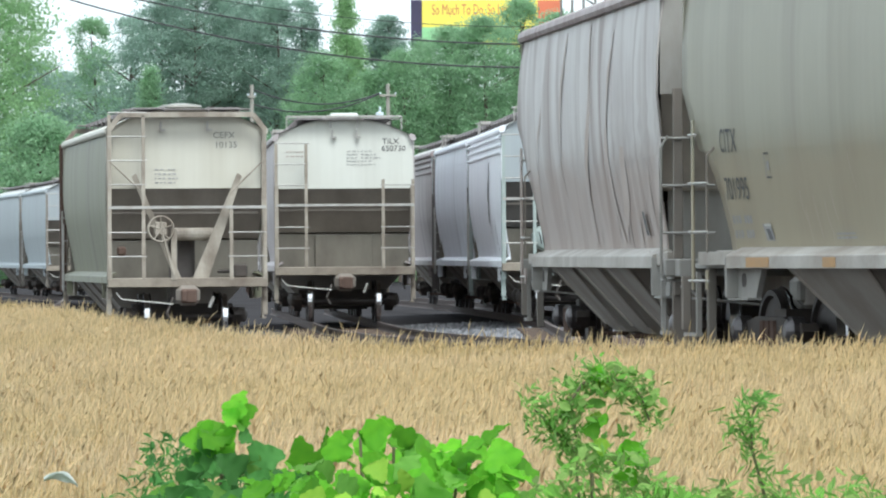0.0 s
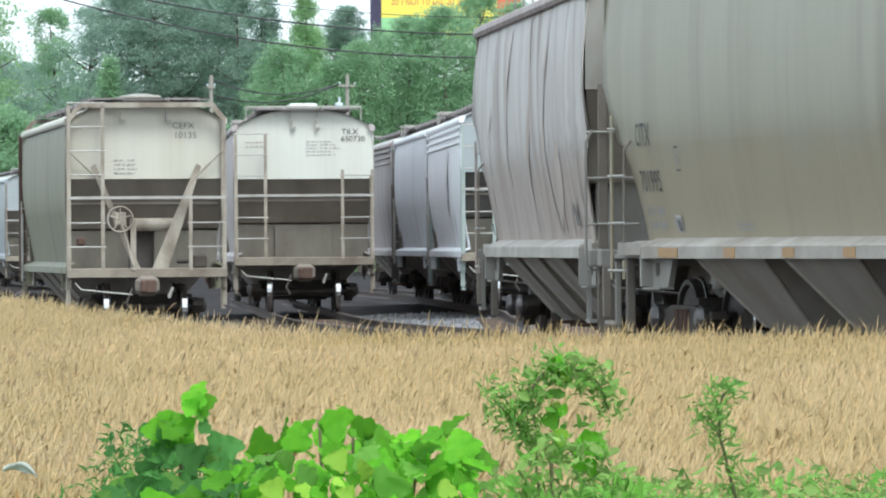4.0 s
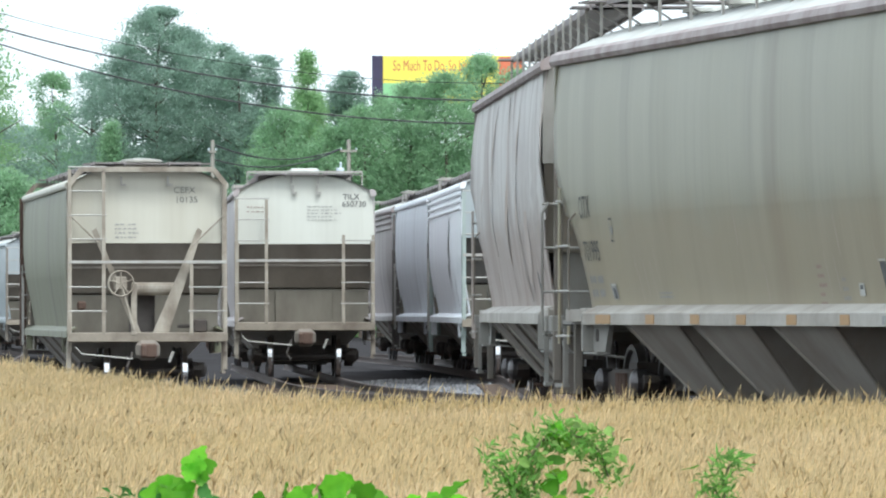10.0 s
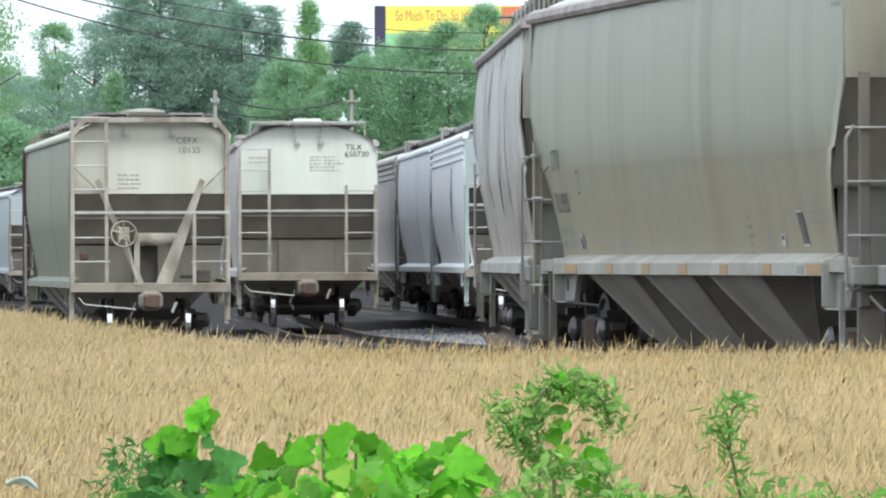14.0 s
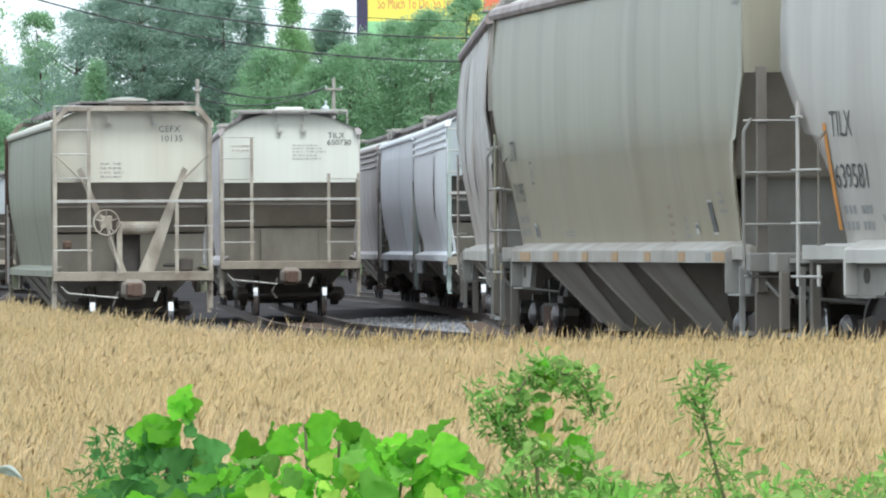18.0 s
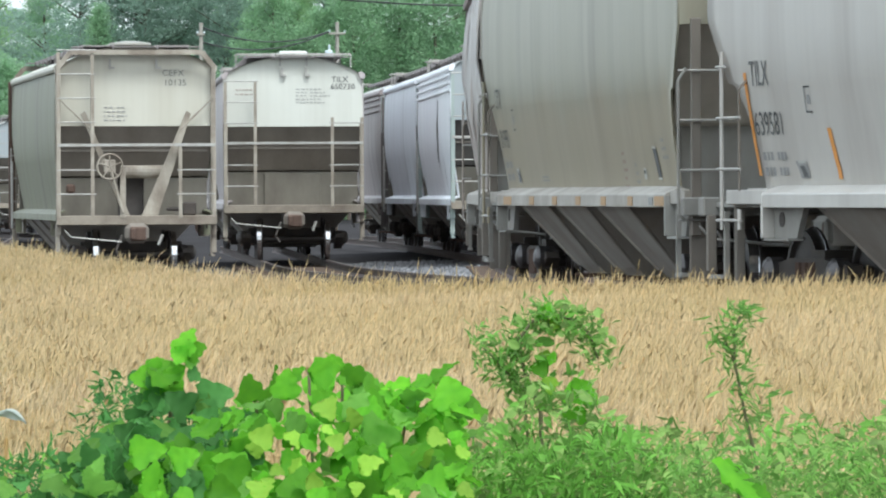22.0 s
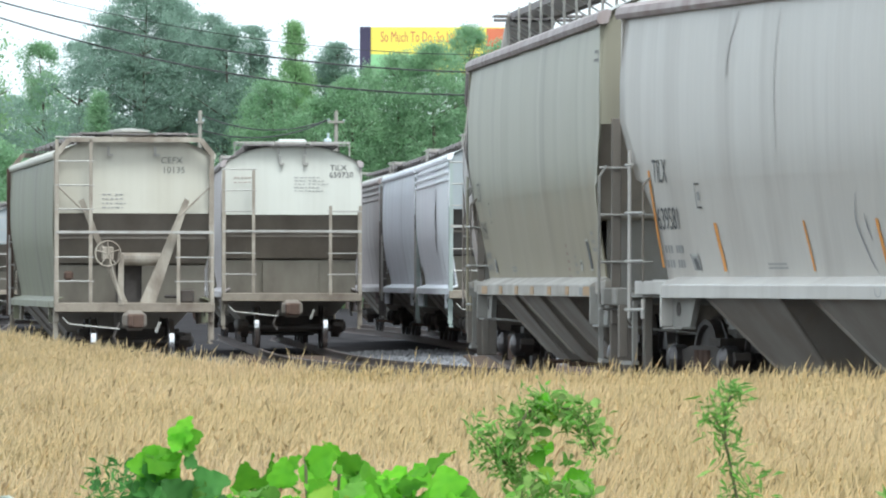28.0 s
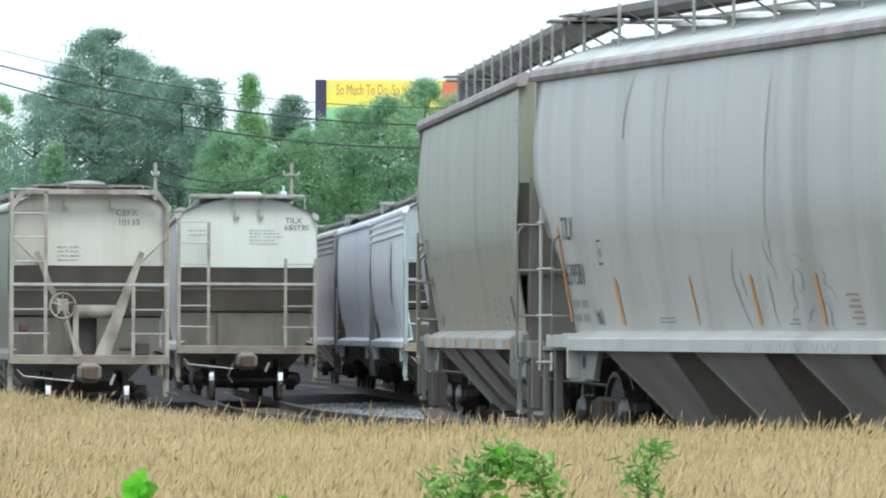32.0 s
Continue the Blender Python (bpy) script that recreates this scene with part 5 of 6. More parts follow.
# tall shoot beside it
shoot = plant("leafy_shoot", spot(285, 14.2), 14.2, "tall green shoot with large leaves at its tip", "plant")
stem_along(shoot, [(300, 2000), (280, 1100), (272, 980), (292, 850), (300, 822)], 0.006, 14.2)
rnd = random.Random(31)
for px, py, size, angle, mesh in ((303, 836, 0.06, 75, BIG[0]), (318, 848, 0.045, 20, BIG[3]), (292, 855, 0.045, 150, BIG[2]), (262, 886, 0.075, 120, BIG[5]), (240, 895, 0.07, 185, BIG[0]), (275, 905, 0.06, 300, BIG[1]), (250, 915, 0.07, 215, DEEP[1]), (262, 925, 0.085, 250, DEEP[0]), (240, 935, 0.06, 200, DEEP[2]), (312, 868, 0.028, 20, DEEP[1]), (318, 892, 0.034, 340, DEEP[0]), (350, 930, 0.075, 10, DEEP[0]), (338, 952, 0.065, 350, DEEP[1]), (280, 1035, 0.066, 300, BIG[3]), (170, 1005, 0.075, 175, DEEP[1]), (222, 980, 0.06, 120, DEEP[0]), (285, 985, 0.05, 60, DEEP[2])):
    lay_leaf(shoot, mesh, px, py, 14.15, size, angle, rnd.uniform(0.1, 0.6))
# small-leaved growth on the near bank
weeds = plant("weeds", spot(180, 14.4), 14.4, "low mixed green weeds", "weeds")
leaves_in(weeds, BLADES + DEEP[:1], 300, 120, 330, [(120, 960), (150, 890), (200, 890), (260, 950), (330, 960)], 0.3, 0.027, 41, reach=260, d0=14.4)
fine_leaves(weeds, under([(110, 950), (150, 880), (200, 885), (260, 945), (330, 960)], 120, 230, 14.4, 0.3, 141), 5, 0.04, LEAF_DEEP, 241)
weeds = plant("weeds", spot(20, 14.5), 14.5, "feathery green weeds with narrow leaves", "weeds")
leaves_in(weeds, BLADES, 420, -130, 240, [(-130, 1050), (20, 1040), (60, 1020), (110, 1090), (240, 1050)], 0.3, 0.045, 42, reach=170, d0=14.5)
fine_leaves(weeds, under([(-130, 1045), (20, 1035), (60, 1015), (110, 1085), (240, 1050)], 230, 180, 14.5, 0.3, 142), 6, 0.045, LEAF_DEEP, 242, 1.0)
weeds = plant("weeds", spot(1000, 14.5), 14.5, "fresh green weeds with narrow leaves", "weeds")
leaves_in(weeds, NARROW * 2 + SMALL, 400, 790, 1160, [(790, 1010), (850, 960), (880, 985), (960, 1020), (1040, 985), (1160, 990)], 0.3, 0.034, 43, reach=180, d0=14.4)
fine_leaves(weeds, under([(790, 1030), (850, 980), (880, 1005), (960, 1040), (1040, 1005), (1160, 1015)], 230, 180, 14.4, 0.3, 143), 5, 0.042, LEAF_MID, 243, 0.7)
weeds = plant("weeds", spot(1330, 14.6), 14.6, "low mixed green weeds", "weeds")
leaves_in(weeds, NARROW * 2 + SMALL, 430, 1140, 1560, [(1140, 1000), (1160, 960), (1200, 1000), (1300, 975), (1400, 960), (1460, 985), (1560, 975)], 0.3, 0.032, 44, reach=200, d0=14.6)
fine_leaves(weeds, under([(1140, 1030), (1160, 985), (1200, 1025), (1300, 1000), (1400, 980), (1460, 1010), (1560, 1000)], 210, 200, 14.6, 0.3, 144), 5, 0.04, LEAF_FINE, 244, 0.7)
weeds = plant("weeds", spot(930, 13.9), 13.9, "lush green weeds with small leaves", "weeds")
leaves_in(weeds, SMALL + NARROW * 2, 420, 800, 1130, [(800, 1040), (900, 1020), (960, 1045), (1040, 1010), (1130, 1030)], 0.2, 0.032, 45, reach=150, d0=13.9)
fine_leaves(weeds, under([(800, 1035), (900, 1010), (960, 1035), (1040, 1000), (1130, 1025)], 260, 140, 13.9, 0.2, 145), 6, 0.048, LEAF_MID, 245, 0.9)
weeds = plant("weeds", spot(1400, 14.0), 14.0, "lush green weeds with small leaves", "weeds")
leaves_in(weeds, SMALL + NARROW * 2, 440, 1120, 1640, [(1120, 1030), (1200, 1010), (1300, 1025), (1420, 1000), (1640, 1015)], 0.25, 0.031, 46, reach=150, d0=14.0)
fine_leaves(weeds, under([(1120, 1030), (1200, 1005), (1300, 1020), (1420, 995), (1640, 1010)], 260, 150, 14.0, 0.25, 146), 6, 0.04, LEAF_FINE, 246, 0.7)
weeds = plant("weeds", spot(260, 13.9), 13.9, "mixed green weeds under a bush", "weeds")
leaves_in(weeds, DEEP + BLADES, 240, -60, 400, [(-60, 1080), (100, 1060), (200, 1010), (300, 1000), (400, 1000)], 0.25, 0.034, 47, reach=150, d0=13.9)
fine_leaves(weeds, under([(-60, 1100), (100, 1080), (200, 1030), (300, 1010), (400, 1000)], 230, 150, 13.9, 0.25, 147), 5, 0.045, LEAF_DEEP, 247, 0.7)
big_low = plant("broadleaf_seedling", spot(1275, 13.8), 13.8, "seedling with broad bright green leaves", "plant")
lay_leaf(big_low, BIG[1], 1285, 1072, 13.75, 0.1, 50, 0.7)
lay_leaf(big_low, BIG[3], 1318, 1112, 13.75, 0.055, 330, 0.7)
stem_along(big_low, [(1290, 1900), (1280, 1080)], 0.005, 13.8)
# arching vine
vine = plant("arching_vine", spot(960, 14.1), 14.1, "arching green vine with small leaves", "vine")
ARCH = [(930, 960), (900, 880), (893, 830), (915, 800), (952, 790), (992, 796), (1018, 822), (1032, 866)]
stem_along(vine, [(960, 1900)] + ARCH, 0.005, 14.1)
stem_along(vine, [(950, 1500), (900, 920), (830, 845)], 0.004, 14.1)
path_leaves(vine, SLIM + SMALL[1:2], ARCH[1:], 260, 0.021, 0.024, 51, 14.1)
path_leaves(vine, SLIM, [(900, 920), (865, 880), (828, 842)], 110, 0.018, 0.022, 52, 14.1)
path_leaves(vine, BIG, [(945, 790), (925, 770), (950, 770)], 5, 0.012, 0.038, 57, 14.1)
path_leaves(vine, BIG + SMALL, [(915, 840), (940, 870), (1000, 925), (1030, 960)], 15, 0.02, 0.04, 53, 14.1, 0.3, 0.9)
leaves_in(vine, SLIM + SMALL[1:], 270, 880, 1085, [(880, 950), (920, 900), (960, 930), (1010, 915), (1085, 1000)], 0.15, 0.028, 54, reach=150, d0=14.1)
fine_leaves(vine, along(ARCH[1:], 95, 0.02, 14.1, 151), 5, 0.03, LEAF_FINE, 251)
fine_leaves(vine, along([(905, 925), (865, 885), (826, 840)], 60, 0.016, 14.1, 152), 5, 0.03, LEAF_FINE, 252)
fine_leaves(vine, under([(880, 930), (920, 890), (960, 915), (1010, 905), (1085, 990)], 110, 150, 14.1, 0.15, 153), 5, 0.034, LEAF_FINE, 253)
# thin sapling with feathery leaves
sapling = plant("thin_sapling", spot(1230, 14.3), 14.3, "thin sapling with tufts of narrow green leaves", "sapling")
STEM_LINE = [(1262, 2000), (1253, 1055), (1235, 985), (1218, 930), (1205, 880), (1192, 830), (1188, 780), (1196, 750)]
stem_along(sapling, STEM_LINE, 0.0048, 14.3)
stem_along(sapling, [(1200, 860), (1185, 815), (1170, 790)], 0.003, 14.3)
path_leaves(sapling, NARROW, STEM_LINE[-2:] + [(1200, 742)], 22, 0.015, 0.033, 61, 14.3)
path_leaves(sapling, NARROW, [(1180, 810), (1166, 785)], 14, 0.013, 0.033, 62, 14.3)
path_leaves(sapling, NARROW, [(1215, 880), (1225, 915), (1240, 925)], 24, 0.02, 0.035, 63, 14.3)
path_leaves(sapling, NARROW, [(1200, 830), (1210, 870), (1235, 985)], 12, 0.014, 0.032, 64, 14.3)
fine_leaves(sapling, along([(1188, 785), (1196, 750), (1200, 740)], 26, 0.014, 14.3, 161) + along([(1182, 812), (1165, 783)], 24, 0.013, 14.3, 162) + along([(1212, 880), (1225, 915), (1240, 925)], 22, 0.018, 14.3, 163) + along([(1190, 800), (1207, 870), (1236, 990)], 20, 0.01, 14.3, 164), 3, 0.036, LEAF_FINE, 261, 0.8)
# leafy bush at the field's right corner
side_bush = plant("small_leaved_bush", spot(1600, 14.2), 14.2, "light green bush with small leaves", "bush")
leaves_in(side_bush, SMALL, 400, 1500, 1740, [(1500, 1000), (1560, 930), (1590, 915), (1625, 960), (1680, 1000), (1740, 990)], 0.2, 0.03, 71, reach=230, d0=14.2)
stem_along(side_bush, [(1600, 1900), (1590, 930)], 0.005, 14.2)
# pale dry leaf caught in the wheat
def curl(bm):
    rows = []
    for i in range(9):
        t = i / 8
        c, w = Vector((0.075 * t, 0.004 * math.sin(t * 5), 0.012 + 0.016 * math.sin(t * 2.6) - 0.022 * t * t)), 0.011 * math.sin(0.35 + t * 2.5)
        rows.append([bm.verts.new(c + Vector((0, 0.008 * math.cos(k * 0.9), w * (k / 2 - 1) + 0.003 * math.sin(k * 2 + i)))) for k in range(5)])
    for p, q in zip(rows, rows[1:]):
        for k in range(4):
            bm.faces.new((p[k], p[k + 1], q[k + 1], q[k]))


litter = one("pale_scrap", curl, SCRAP, None, smooth=True)
litter.matrix_basis = Matrix.Translation((spot(-40, 15.5), 15.5, high(975, 15.5)))
stalk = one("dry_stalk", lambda bm: rod(bm, (0, 0, 0), (0.01, 0, high(975, 15.5) - FIELD - 0.03 + 0.025), 0.005, 6), WHEAT, None)
stalk.matrix_basis = Matrix.Translation((spot(-40, 15.5) + 0.02, 15.505, FIELD - 0.03))
tagged(stalk, "single dry stalk standing before the wheat", "stalk")
tagged(litter, "pale scrap of film caught on wheat stalks", "litter")

# ---- more standing cars, far down the outer siding ----
for x, y, turn, label in ((-16.2, 269, 7.0, "silver grey hopper car far down the siding"), (-18.5, 287.3, 8.0, "pale grey hopper car far down the siding")):
    hopper_car(standing(x, y, -0.24, turn), label, PAINT_SILVER, PAINT_SILVER, ROOF_PALE, "standing cars", 0.01, seed=int(y), under=SHADED_GRIME, trim=SHADED_GRIME, cut=0.1)


# added car, mostly hidden: blocks bright ground beneath the white car
for x, y, z, turn, label in ((-4.62, 175.7, -0.18, 3.4, "brown stained hopper car standing behind a white one"),):
    hopper_car(standing(x, y, z, turn), label, PAINT_BROWN, PAINT_BROWN, ROOF_PALE, "standing cars", 0.01, seed=int(y), under=SHADED_BROWN, trim=RUST, cut=0.1)


one("far_corner_post", lambda bm: box(bm, 8.48, 8.6, 1.52, 1.66, 0.9, 4.15), RUST, cream_car, "rust brown corner post", bevel=0.01)


# ---- marks on the cars ----
def side_bar(car, name, u0, u1, z0, z1, mat, lean=0.0, off=0.009, label=""):
    """A painted bar that lies on a car's left side; lean: shift along the car from its lower to its upper edge."""
    verts, faces = [], []
    for j in range(7):
        z = z0 + (z1 - z0) * j / 6
        for i in range(3):
            u = u0 + (u1 - u0) * i / 2 + lean * j / 6
            verts.append((u, side_y(z) + wave(car, u, z) + off, z))
    for j in range(6):
        for i in range(2):
            a = j * 3 + i
            faces.append((a, a + 1, a + 4, a + 3))
    return sheet(name, verts, faces, mat, car, label)


def side_text(car, text, u, z, size, stretch, mat, off=0.009):
    return lettering(text, size * 1.4, mat, car, lambda x, y: (u - x, side_y(z + y) + wave(car, u - x, z + y) + off, z + y), "stencil", stretch)


def stencil_lines(car, u, z, rows, width, mat, off=0.009):
    for k in range(rows):
        long = width * (0.6 + 0.4 * ((k * 7) % 3) / 2)
        for b in range(3):
            side_bar(car, "stencil_bar", u - long * (b + 0.75) / 3, u - long * b / 3, z - 0.09 * k, z - 0.09 * k + 0.035, mat, off=0.005)


dented, tan_car, light_car = train
for car, mark, number, du in ((tan_car, "CITX", "701995", 0.0), (light_car, "TILX", "639581", 0.14)):
    side_text(car, mark, 7.2 + du, 2.33, 0.25, 0.74, BLACK_PAINT)
    side_text(car, number, 7.24 + du, 1.845, 0.235, 0.86, BLACK_PAINT)
    for a, z in ((7.15, 1.6), (7.15, 1.45)):
        for b, w in ((0.0, 0.09), (0.13, 0.06), (0.22, 0.08), (0.42, 0.07), (0.51, 0.08), (0.61, 0.07)):
            side_bar(car, "stencil_bar", a + du - b - w, a + du - b, z, z + 0.08, GREY_STENCIL, off=0.005)
    side_bar(car, "data_plate", 5.78 + du * 1.7, 6.04 + du * 1.7, 1.42, 1.59, GREY_STENCIL, lean=0.1)
    side_bar(car, "plate_mark", 5.83 + du * 1.7, 5.95 + du * 1.7, 1.43, 1.54, BLACK_PAINT, off=0.013, lean=0.08)
    side_bar(car, "plate_top", 5.84 + du * 1.7, 6.06 + du * 1.7, 1.565, 1.59, ROOF_PALE, off=0.014)
    for z in (2.05, 2.29):
        side_bar(car, "bracket_mark", 5.57 + du, 5.73 + du, z, z + 0.018, BLACK_PAINT)
    side_bar(car, "bracket_mark", 5.72 + du, 5.74 + du, 2.05, 2.3, GREY_STENCIL)
    side_bar(car, "stencil_bar", 5.6 + du, 5.68 + du, 2.13, 2.22, GREY_STENCIL)
    for z in (1.43, 1.47):
        side_bar(car, "stencil_bar", 3.1 + (z - 1.43), 3.74, z, z + 0.02, GREY_STENCIL)
# amber reflectors along the tan car's sill
for u, w in ((5.84, 0.76), (3.48, 0.4), (1.35, 0.4), (-0.72, 0.4), (-2.85, 0.4), (-4.97, 0.36)):
    one("reflector", lambda bm: box(bm, u - w / 2, u + w / 2, 1.586, 1.592, 1.15, 1.25), REFLECTOR, tan_car, "amber reflective strip")
one("reflector", lambda bm: box(bm, -7.49, -6.81, 1.586, 1.592, 1.15, 1.25), REFLECTOR, tan_car, "amber reflective strip")
one("sill_plate", lambda bm: box(bm, -6.66, -6.38, 1.586, 1.592, 1.16, 1.24), GREY_STENCIL, tan_car)
side_bar(tan_car, "dark_placard", -6.1, -5.88, 1.45, 1.75, BLACK_PAINT, lean=0.1)
side_bar(tan_car, "placard_edge", -6.0, -5.75, 1.755, 1.775, ROOF_PALE)
side_bar(tan_car, "placard_edge", -6.14, -5.88, 1.425, 1.445, ROOF_PALE)
side_bar(tan_car, "white_tag", -5.1, -4.9, 1.43, 1.55, ROOF_PALE)
side_bar(tan_car, "tag_mark", -5.06, -4.95, 1.49, 1.53, BLACK_PAINT, off=0.013)
stencil_lines(tan_car, -3.3, 1.7, 5, 0.32, RED_STENCIL)
stencil_lines(tan_car, -4.24, 1.57, 3, 0.3, GREY_STENCIL)
stencil_lines(tan_car, -6.42, 1.82, 3, 0.45, GREY_STENCIL)
stencil_lines(tan_car, -7.9, 3.77, 2, 0.5, GREY_STENCIL)
for u, z in ((-5.82, 1.5), (7.34, 1.43)):
    side_bar(dented, "dark_placard", u - 0.16, u + 0.08, z, z + 0.26 if u < 0 else z + 0.16, BLACK_PAINT, lean=0.1, off=0.03)
# orange stripes and spray paint on the light car
side_bar(light_car, "orange_stripe", 7.39, 7.47, 1.45, 2.46, ORANGE, lean=0.04)
for u, w in ((5.24, 0.1), (2.29, 0.06), (0.0, 0.085), (-2.26, 0.09)):
    side_bar(light_car, "orange_stripe", u - w / 2, u + w / 2, 1.41, 1.9, ORANGE, lean=0.12)
for k in range(6):
    side_bar(light_car, "stencil_bar", -3.42 - 0.02 * k, -3.02 - 0.02 * k - 0.1 * (k % 2), 1.68 - 0.055 * k, 1.705 - 0.055 * k, RED_STENCIL, off=0.005)
for z in (1.41, 1.45):
    side_bar(light_car, "stencil_bar", -1.38, -1.0 - (z - 1.41) * 3, z, z + 0.02, GREY_STENCIL)


def spray(car, pts, w, low=False, mat=DARK_TAG):
    """One sprayed line across a car's side through points (u, z)."""
    line = curve_points([(u, 0, z) for u, z in pts], 0.06)
    verts, faces = [], []
    for i, p in enumerate(line):
        d = (line[min(i + 1, len(line) - 1)] - line[max(i - 1, 0)]).normalized()
        t = w * (0.55 + 0.45 * math.sin(3.1 * i / max(1, len(line) - 1)))
        for q in (-1, 1):
            u, z = p.x - d.z * q * t * 3.4, p.z + d.x * q * t
            verts.append((u, 1.588 if low else side_y(z) + wave(car, u, z) + 0.011, z))
    faces = [(2 * i, 2 * i + 1, 2 * i + 3, 2 * i + 2) for i in range(len(line) - 1)]
    sheet("spray_line", verts, faces, mat, car)


for stroke in (
        ((0.64, 2.14), (0.73, 1.89), (0.55, 1.62), (0.44, 1.49), (0.26, 1.37)),
        ((0.46, 1.95), (0.42, 1.83), (0.32, 1.69)),
        ((-0.43, 2.23), (-0.53, 2.07), (-0.73, 1.96), (-0.76, 1.85)),
        ((-0.81, 2.25), (-0.68, 2.21), (-0.66, 2.13), (-0.71, 2.06)),
        ((-0.44, 1.90), (-0.50, 1.74), (-0.54, 1.53), (-0.64, 1.40)),
        ((-1.43, 2.08), (-1.66, 2.07), (-1.80, 2.00)),
        ((-1.18, 1.98), (-1.38, 1.87), (-1.27, 1.75), (-1.39, 1.59), (-1.23, 1.56), (-1.12, 1.49)),
        ((-1.45, 1.94), (-1.62, 1.93), (-1.70, 1.81), (-1.58, 1.72), (-1.48, 1.80)),
        ((-2.38, 1.95), (-2.48, 1.87), (-2.41, 1.80), (-2.62, 1.75), (-2.78, 1.62)),
        ((-2.23, 1.63), (-2.43, 1.60), (-2.49, 1.53), (-2.47, 1.42), (-2.62, 1.35)),
        ((-1.98, 1.61), (-1.92, 1.55), (-1.79, 1.53), (-1.68, 1.43)),
        ):
    spray(light_car, stroke, 0.0042)
# creases, their shade painted as lines, and dirty runs high on the light car
for stroke, w in ((((4.31, 4.0), (4.59, 3.65), (4.65, 3.35)), 0.006), (((-0.87, 3.82), (-0.71, 3.04), (-0.61, 2.31)), 0.004), (((2.9, 4.0), (3.0, 3.4), (3.0, 2.6)), 0.003)):
    spray(light_car, stroke, w, mat=CREASE)
for u in (-0.2, -0.85, -1.35, -1.9, -2.45, -2.8, -3.1):
    spray(light_car, [(u + 0.1, 1.245), (u + 0.04, 1.175), (u - 0.06, 1.165), (u - 0.12, 1.235)], 0.003, True)


# shade of a fold, painted as dark lines on the side of the white car on the main track
for pts, w in ((((-2.7, 3.5), (-2.3, 3.0), (-2.15, 2.6)), 0.05), (((-2.3, 2.65), (-2.0, 2.3), (-1.7, 1.9)), 0.03), (((-4.4, 2.2), (-4.2, 1.8), (-4.3, 1.5)), 0.02)):
    spray(white_dented, pts, w, mat=SHADED_BROWN)
# folds and brown runs down the whole side of the dented car
for pts, w, mat in (
        (((-3.52, 3.86), (-2.98, 3.14), (-2.66, 2.33), (-3.11, 1.42)), 0.035, RUST_STAIN),
        (((-0.63, 4.04), (-0.62, 3.19), (-0.34, 2.35), (0.04, 1.43)), 0.02, RUST_STAIN),
        (((-4.05, 2.51), (-3.96, 1.9), (-3.39, 1.42)), 0.05, RUST_STAIN),
        (((2.2, 4.0), (2.4, 3.0), (2.6, 2.0)), 0.015, RUST_STAIN),
        (((5.12, 4.0), (5.67, 2.88), (6.95, 1.53)), 0.012, RUST_STAIN)):
    spray(dented, pts, w, mat=mat)
# thin dirty runs low on the tan car
rnd = random.Random(78)
for k in range(13):
    u, top = rnd.uniform(-6.8, 6.4), rnd.uniform(1.75, 2.4)
    spray(tan_car, [(u, top), (u - 0.05, top - 0.2), (u - rnd.uniform(0.05, 0.16), top - rnd.uniform(0.3, 0.45))], rnd.uniform(0.001, 0.0028), mat=RUST_STAIN)
# rust runs low on the dented car
rnd = random.Random(77)
for u, top in ((-6.6, 2.3), (-6.2, 1.9), (-5.5, 2.1), (-5.1, 1.75), (-4.6, 1.95), (-3.9, 1.7), (-2.6, 1.8), (-0.5, 1.65), (1.8, 1.7), (3.9, 1.8)):
    spray(dented, [(u, top), (u + rnd.uniform(-0.08, 0.08), (top + 1.4) / 2), (u + rnd.uniform(-0.1, 0.1), 1.36)], rnd.uniform(0.006, 0.016), mat=RUST_STAIN)


def end_text(car, text, y, z, size, mat):
    return lettering(text, size * 1.4, mat, car, lambda a, b: (-HALF - 0.004, y - a, z + b), "stencil", 1.05)


def end_bar(car, y0, y1, z0, z1, mat):
    rnd = random.Random(int(abs(y0 * 977 + z0 * 313)))
    y = max(y0, y1)
    while y > min(y0, y1) + 0.03:
        w = rnd.uniform(0.03, 0.09)
        one("stencil_bar", lambda bm: box(bm, -HALF - 0.004, -HALF + 0.005, max(min(y0, y1), y - w), y, z0, z1), mat, car)
        y -= w + rnd.uniform(0.02, 0.045)


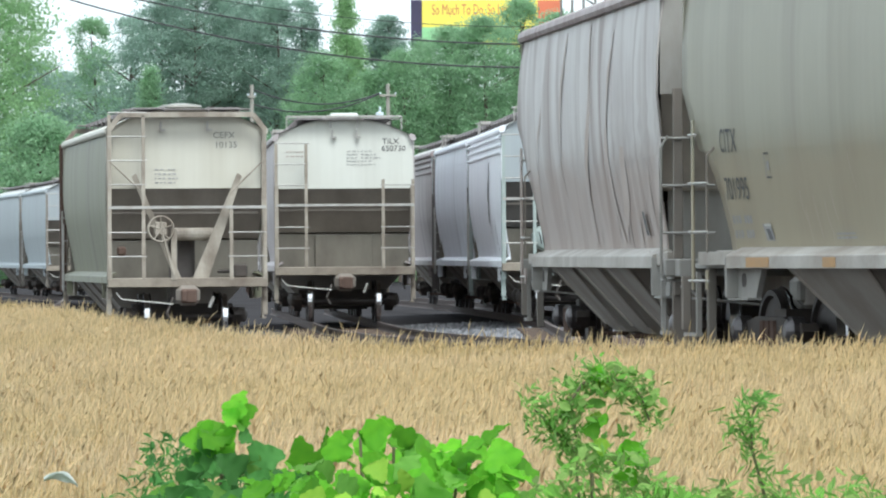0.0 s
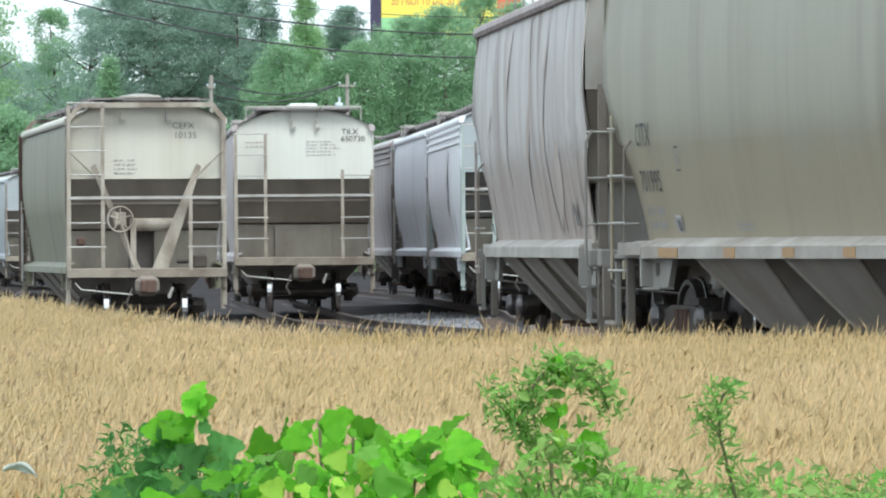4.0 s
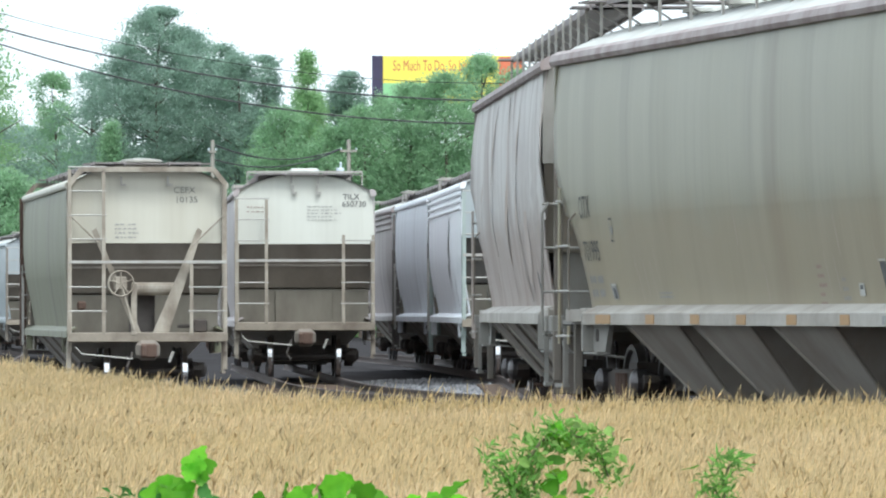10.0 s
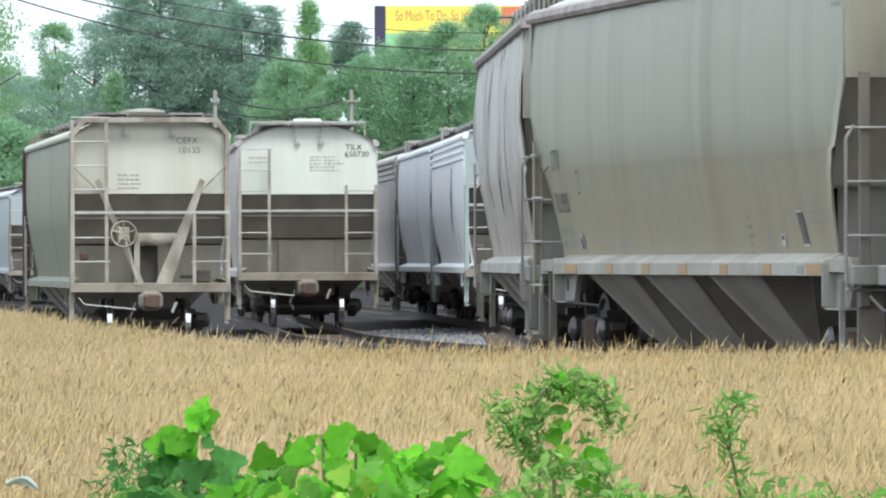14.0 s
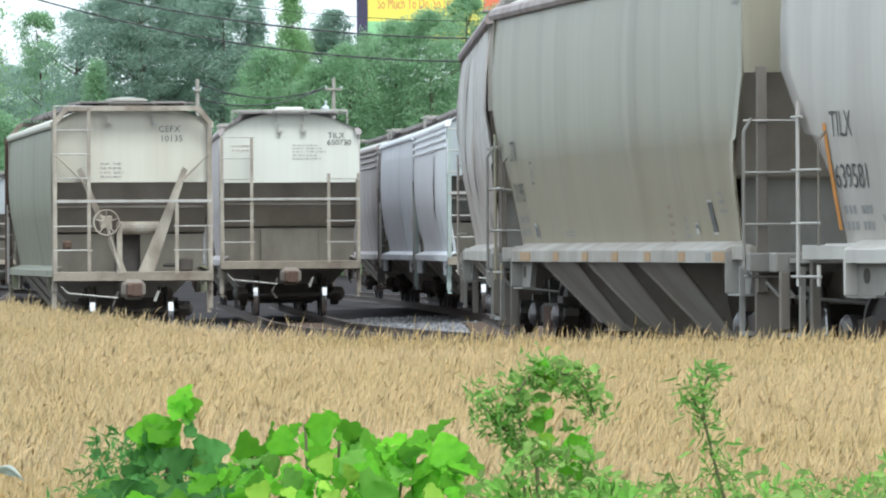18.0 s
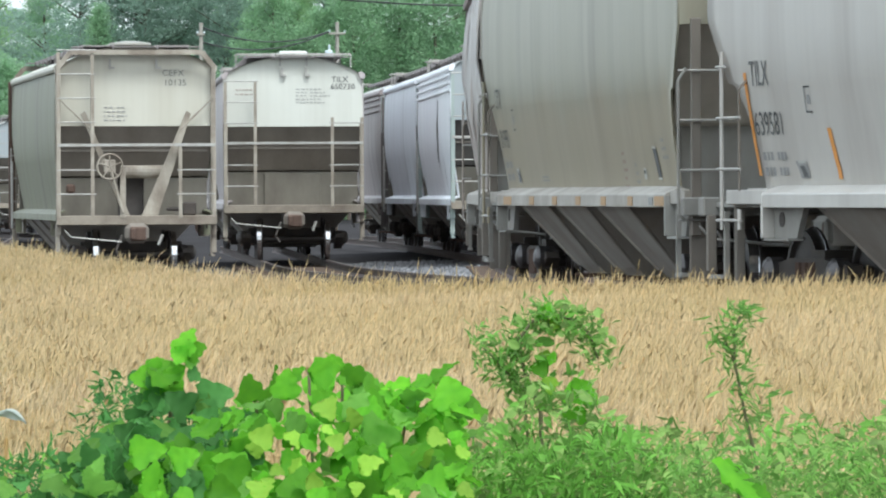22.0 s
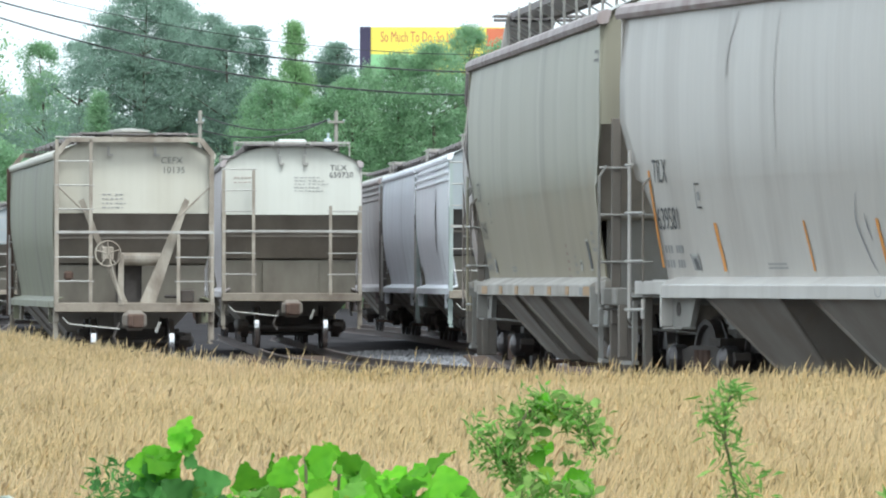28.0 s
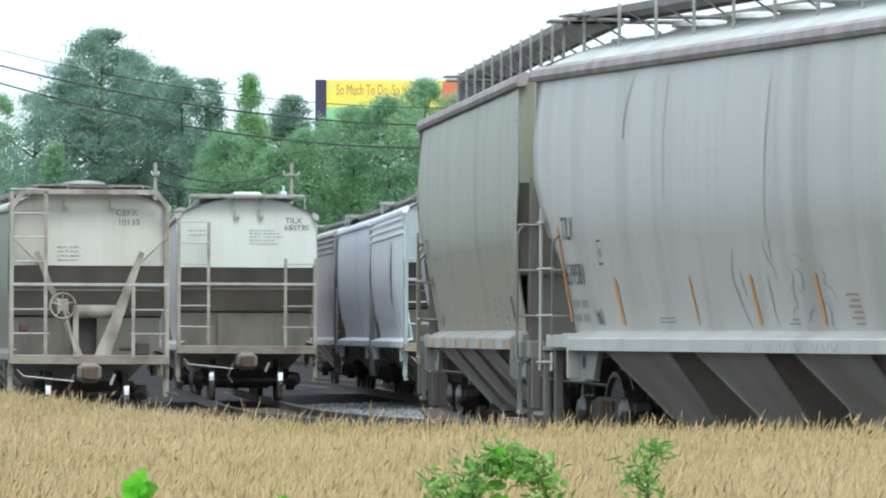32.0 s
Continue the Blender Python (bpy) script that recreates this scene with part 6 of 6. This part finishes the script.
end_text(cream_car, "CEFX", -0.53, 3.99, 0.125, END_STENCIL)
end_text(cream_car, "10135", -0.56, 3.80, 0.125, END_STENCIL)
for k in range(4):
    end_bar(cream_car, 0.62, 0.40, 3.36 - 0.085 * k, 3.383 - 0.085 * k, GREY_STENCIL)
    end_bar(cream_car, 0.36, 0.16, 3.36 - 0.085 * k, 3.383 - 0.085 * k, GREY_STENCIL)
end_text(white_car, "TILX", -0.86, 4.0, 0.125, BLACK_PAINT)
end_text(white_car, "650730", -0.84, 3.84, 0.125, BLACK_PAINT)
for k in range(5):
    end_bar(white_car, -0.06, -0.34, 3.83 - 0.075 * k, 3.848 - 0.075 * k, GREY_STENCIL)
    end_bar(white_car, -0.38, -0.62 - 0.1 * (k % 3), 3.83 - 0.075 * k, 3.848 - 0.075 * k, GREY_STENCIL)
for z in (3.72, 3.82):
    end_bar(white_car, 1.3, 0.92, z, z + 0.018, RED_STENCIL)
for car, ys_ in ((cream_car, (0.5, -0.42)), (white_car, (0.26, -0.28))):
    for y in ys_:
        one("bracket", lambda bm: (box(bm, -HALF - 0.08, -HALF, y - 0.02, y + 0.02, 4.16, 4.32), box(bm, -HALF - 0.1, -HALF, y - 0.09, y + 0.02, 4.13, 4.17)), RAILING, car)

# tip of the sapling: seconds, metres aside, metres down
SWAY = [(0, 0.01, 0.095), (2, 0.045, 0.078), (4, 0.03, 0.09), (6, 0.021, 0.082), (8, 0.028, 0.11), (11, 0.043, 0.088), (13, 0.042, 0.072), (15, 0.055, 0.1), (17, 0.07, 0.105), (18, 0.03, 0.05), (19, -0.005, 0.014), (20.5, 0.098, 0.06),
        (21.5, 0.116, 0.04), (22.5, 0.065, 0.055), (23.5, 0.16, 0.14), (24.2, 0.14, 0.175), (25, 0.19, 0.10), (25.7, 0.14, 0.05), (28, 0.08, 0.02), (30, 0.036, 0.043), (31, 0.02, 0.013), (32, 0.01, 0.03)]


def motions():
    times = [0.5 * k for k in range(65)]
    for k, car in enumerate(train):
        walk(car, [(t, on_track(travel(t) + (1 - k) * PITCH)) for t in times])
        for truck in car.children:
            if truck.name.startswith("truck"):
                for ws in truck.children:
                    if ws.name.startswith("wheelset"):
                        at = ws.matrix_basis.translation.copy()
                        walk(ws, [(t, Matrix.Translation(at) @ Matrix.Rotation(travel(t) / 0.457, 4, "Y")) for t in times])

    # the sapling bows in the wind: sideways and downward shift of its tip
    here = sapling.matrix_basis.translation.copy()
    walk(sapling, [(t, Matrix.Translation(here) @ Matrix.Rotation(math.asin(a / 1.41), 4, "Y") @ Matrix.Rotation(math.acos(1 - max(0.0, b) / 1.41), 4, "X")) for t, a, b in SWAY])


motions()
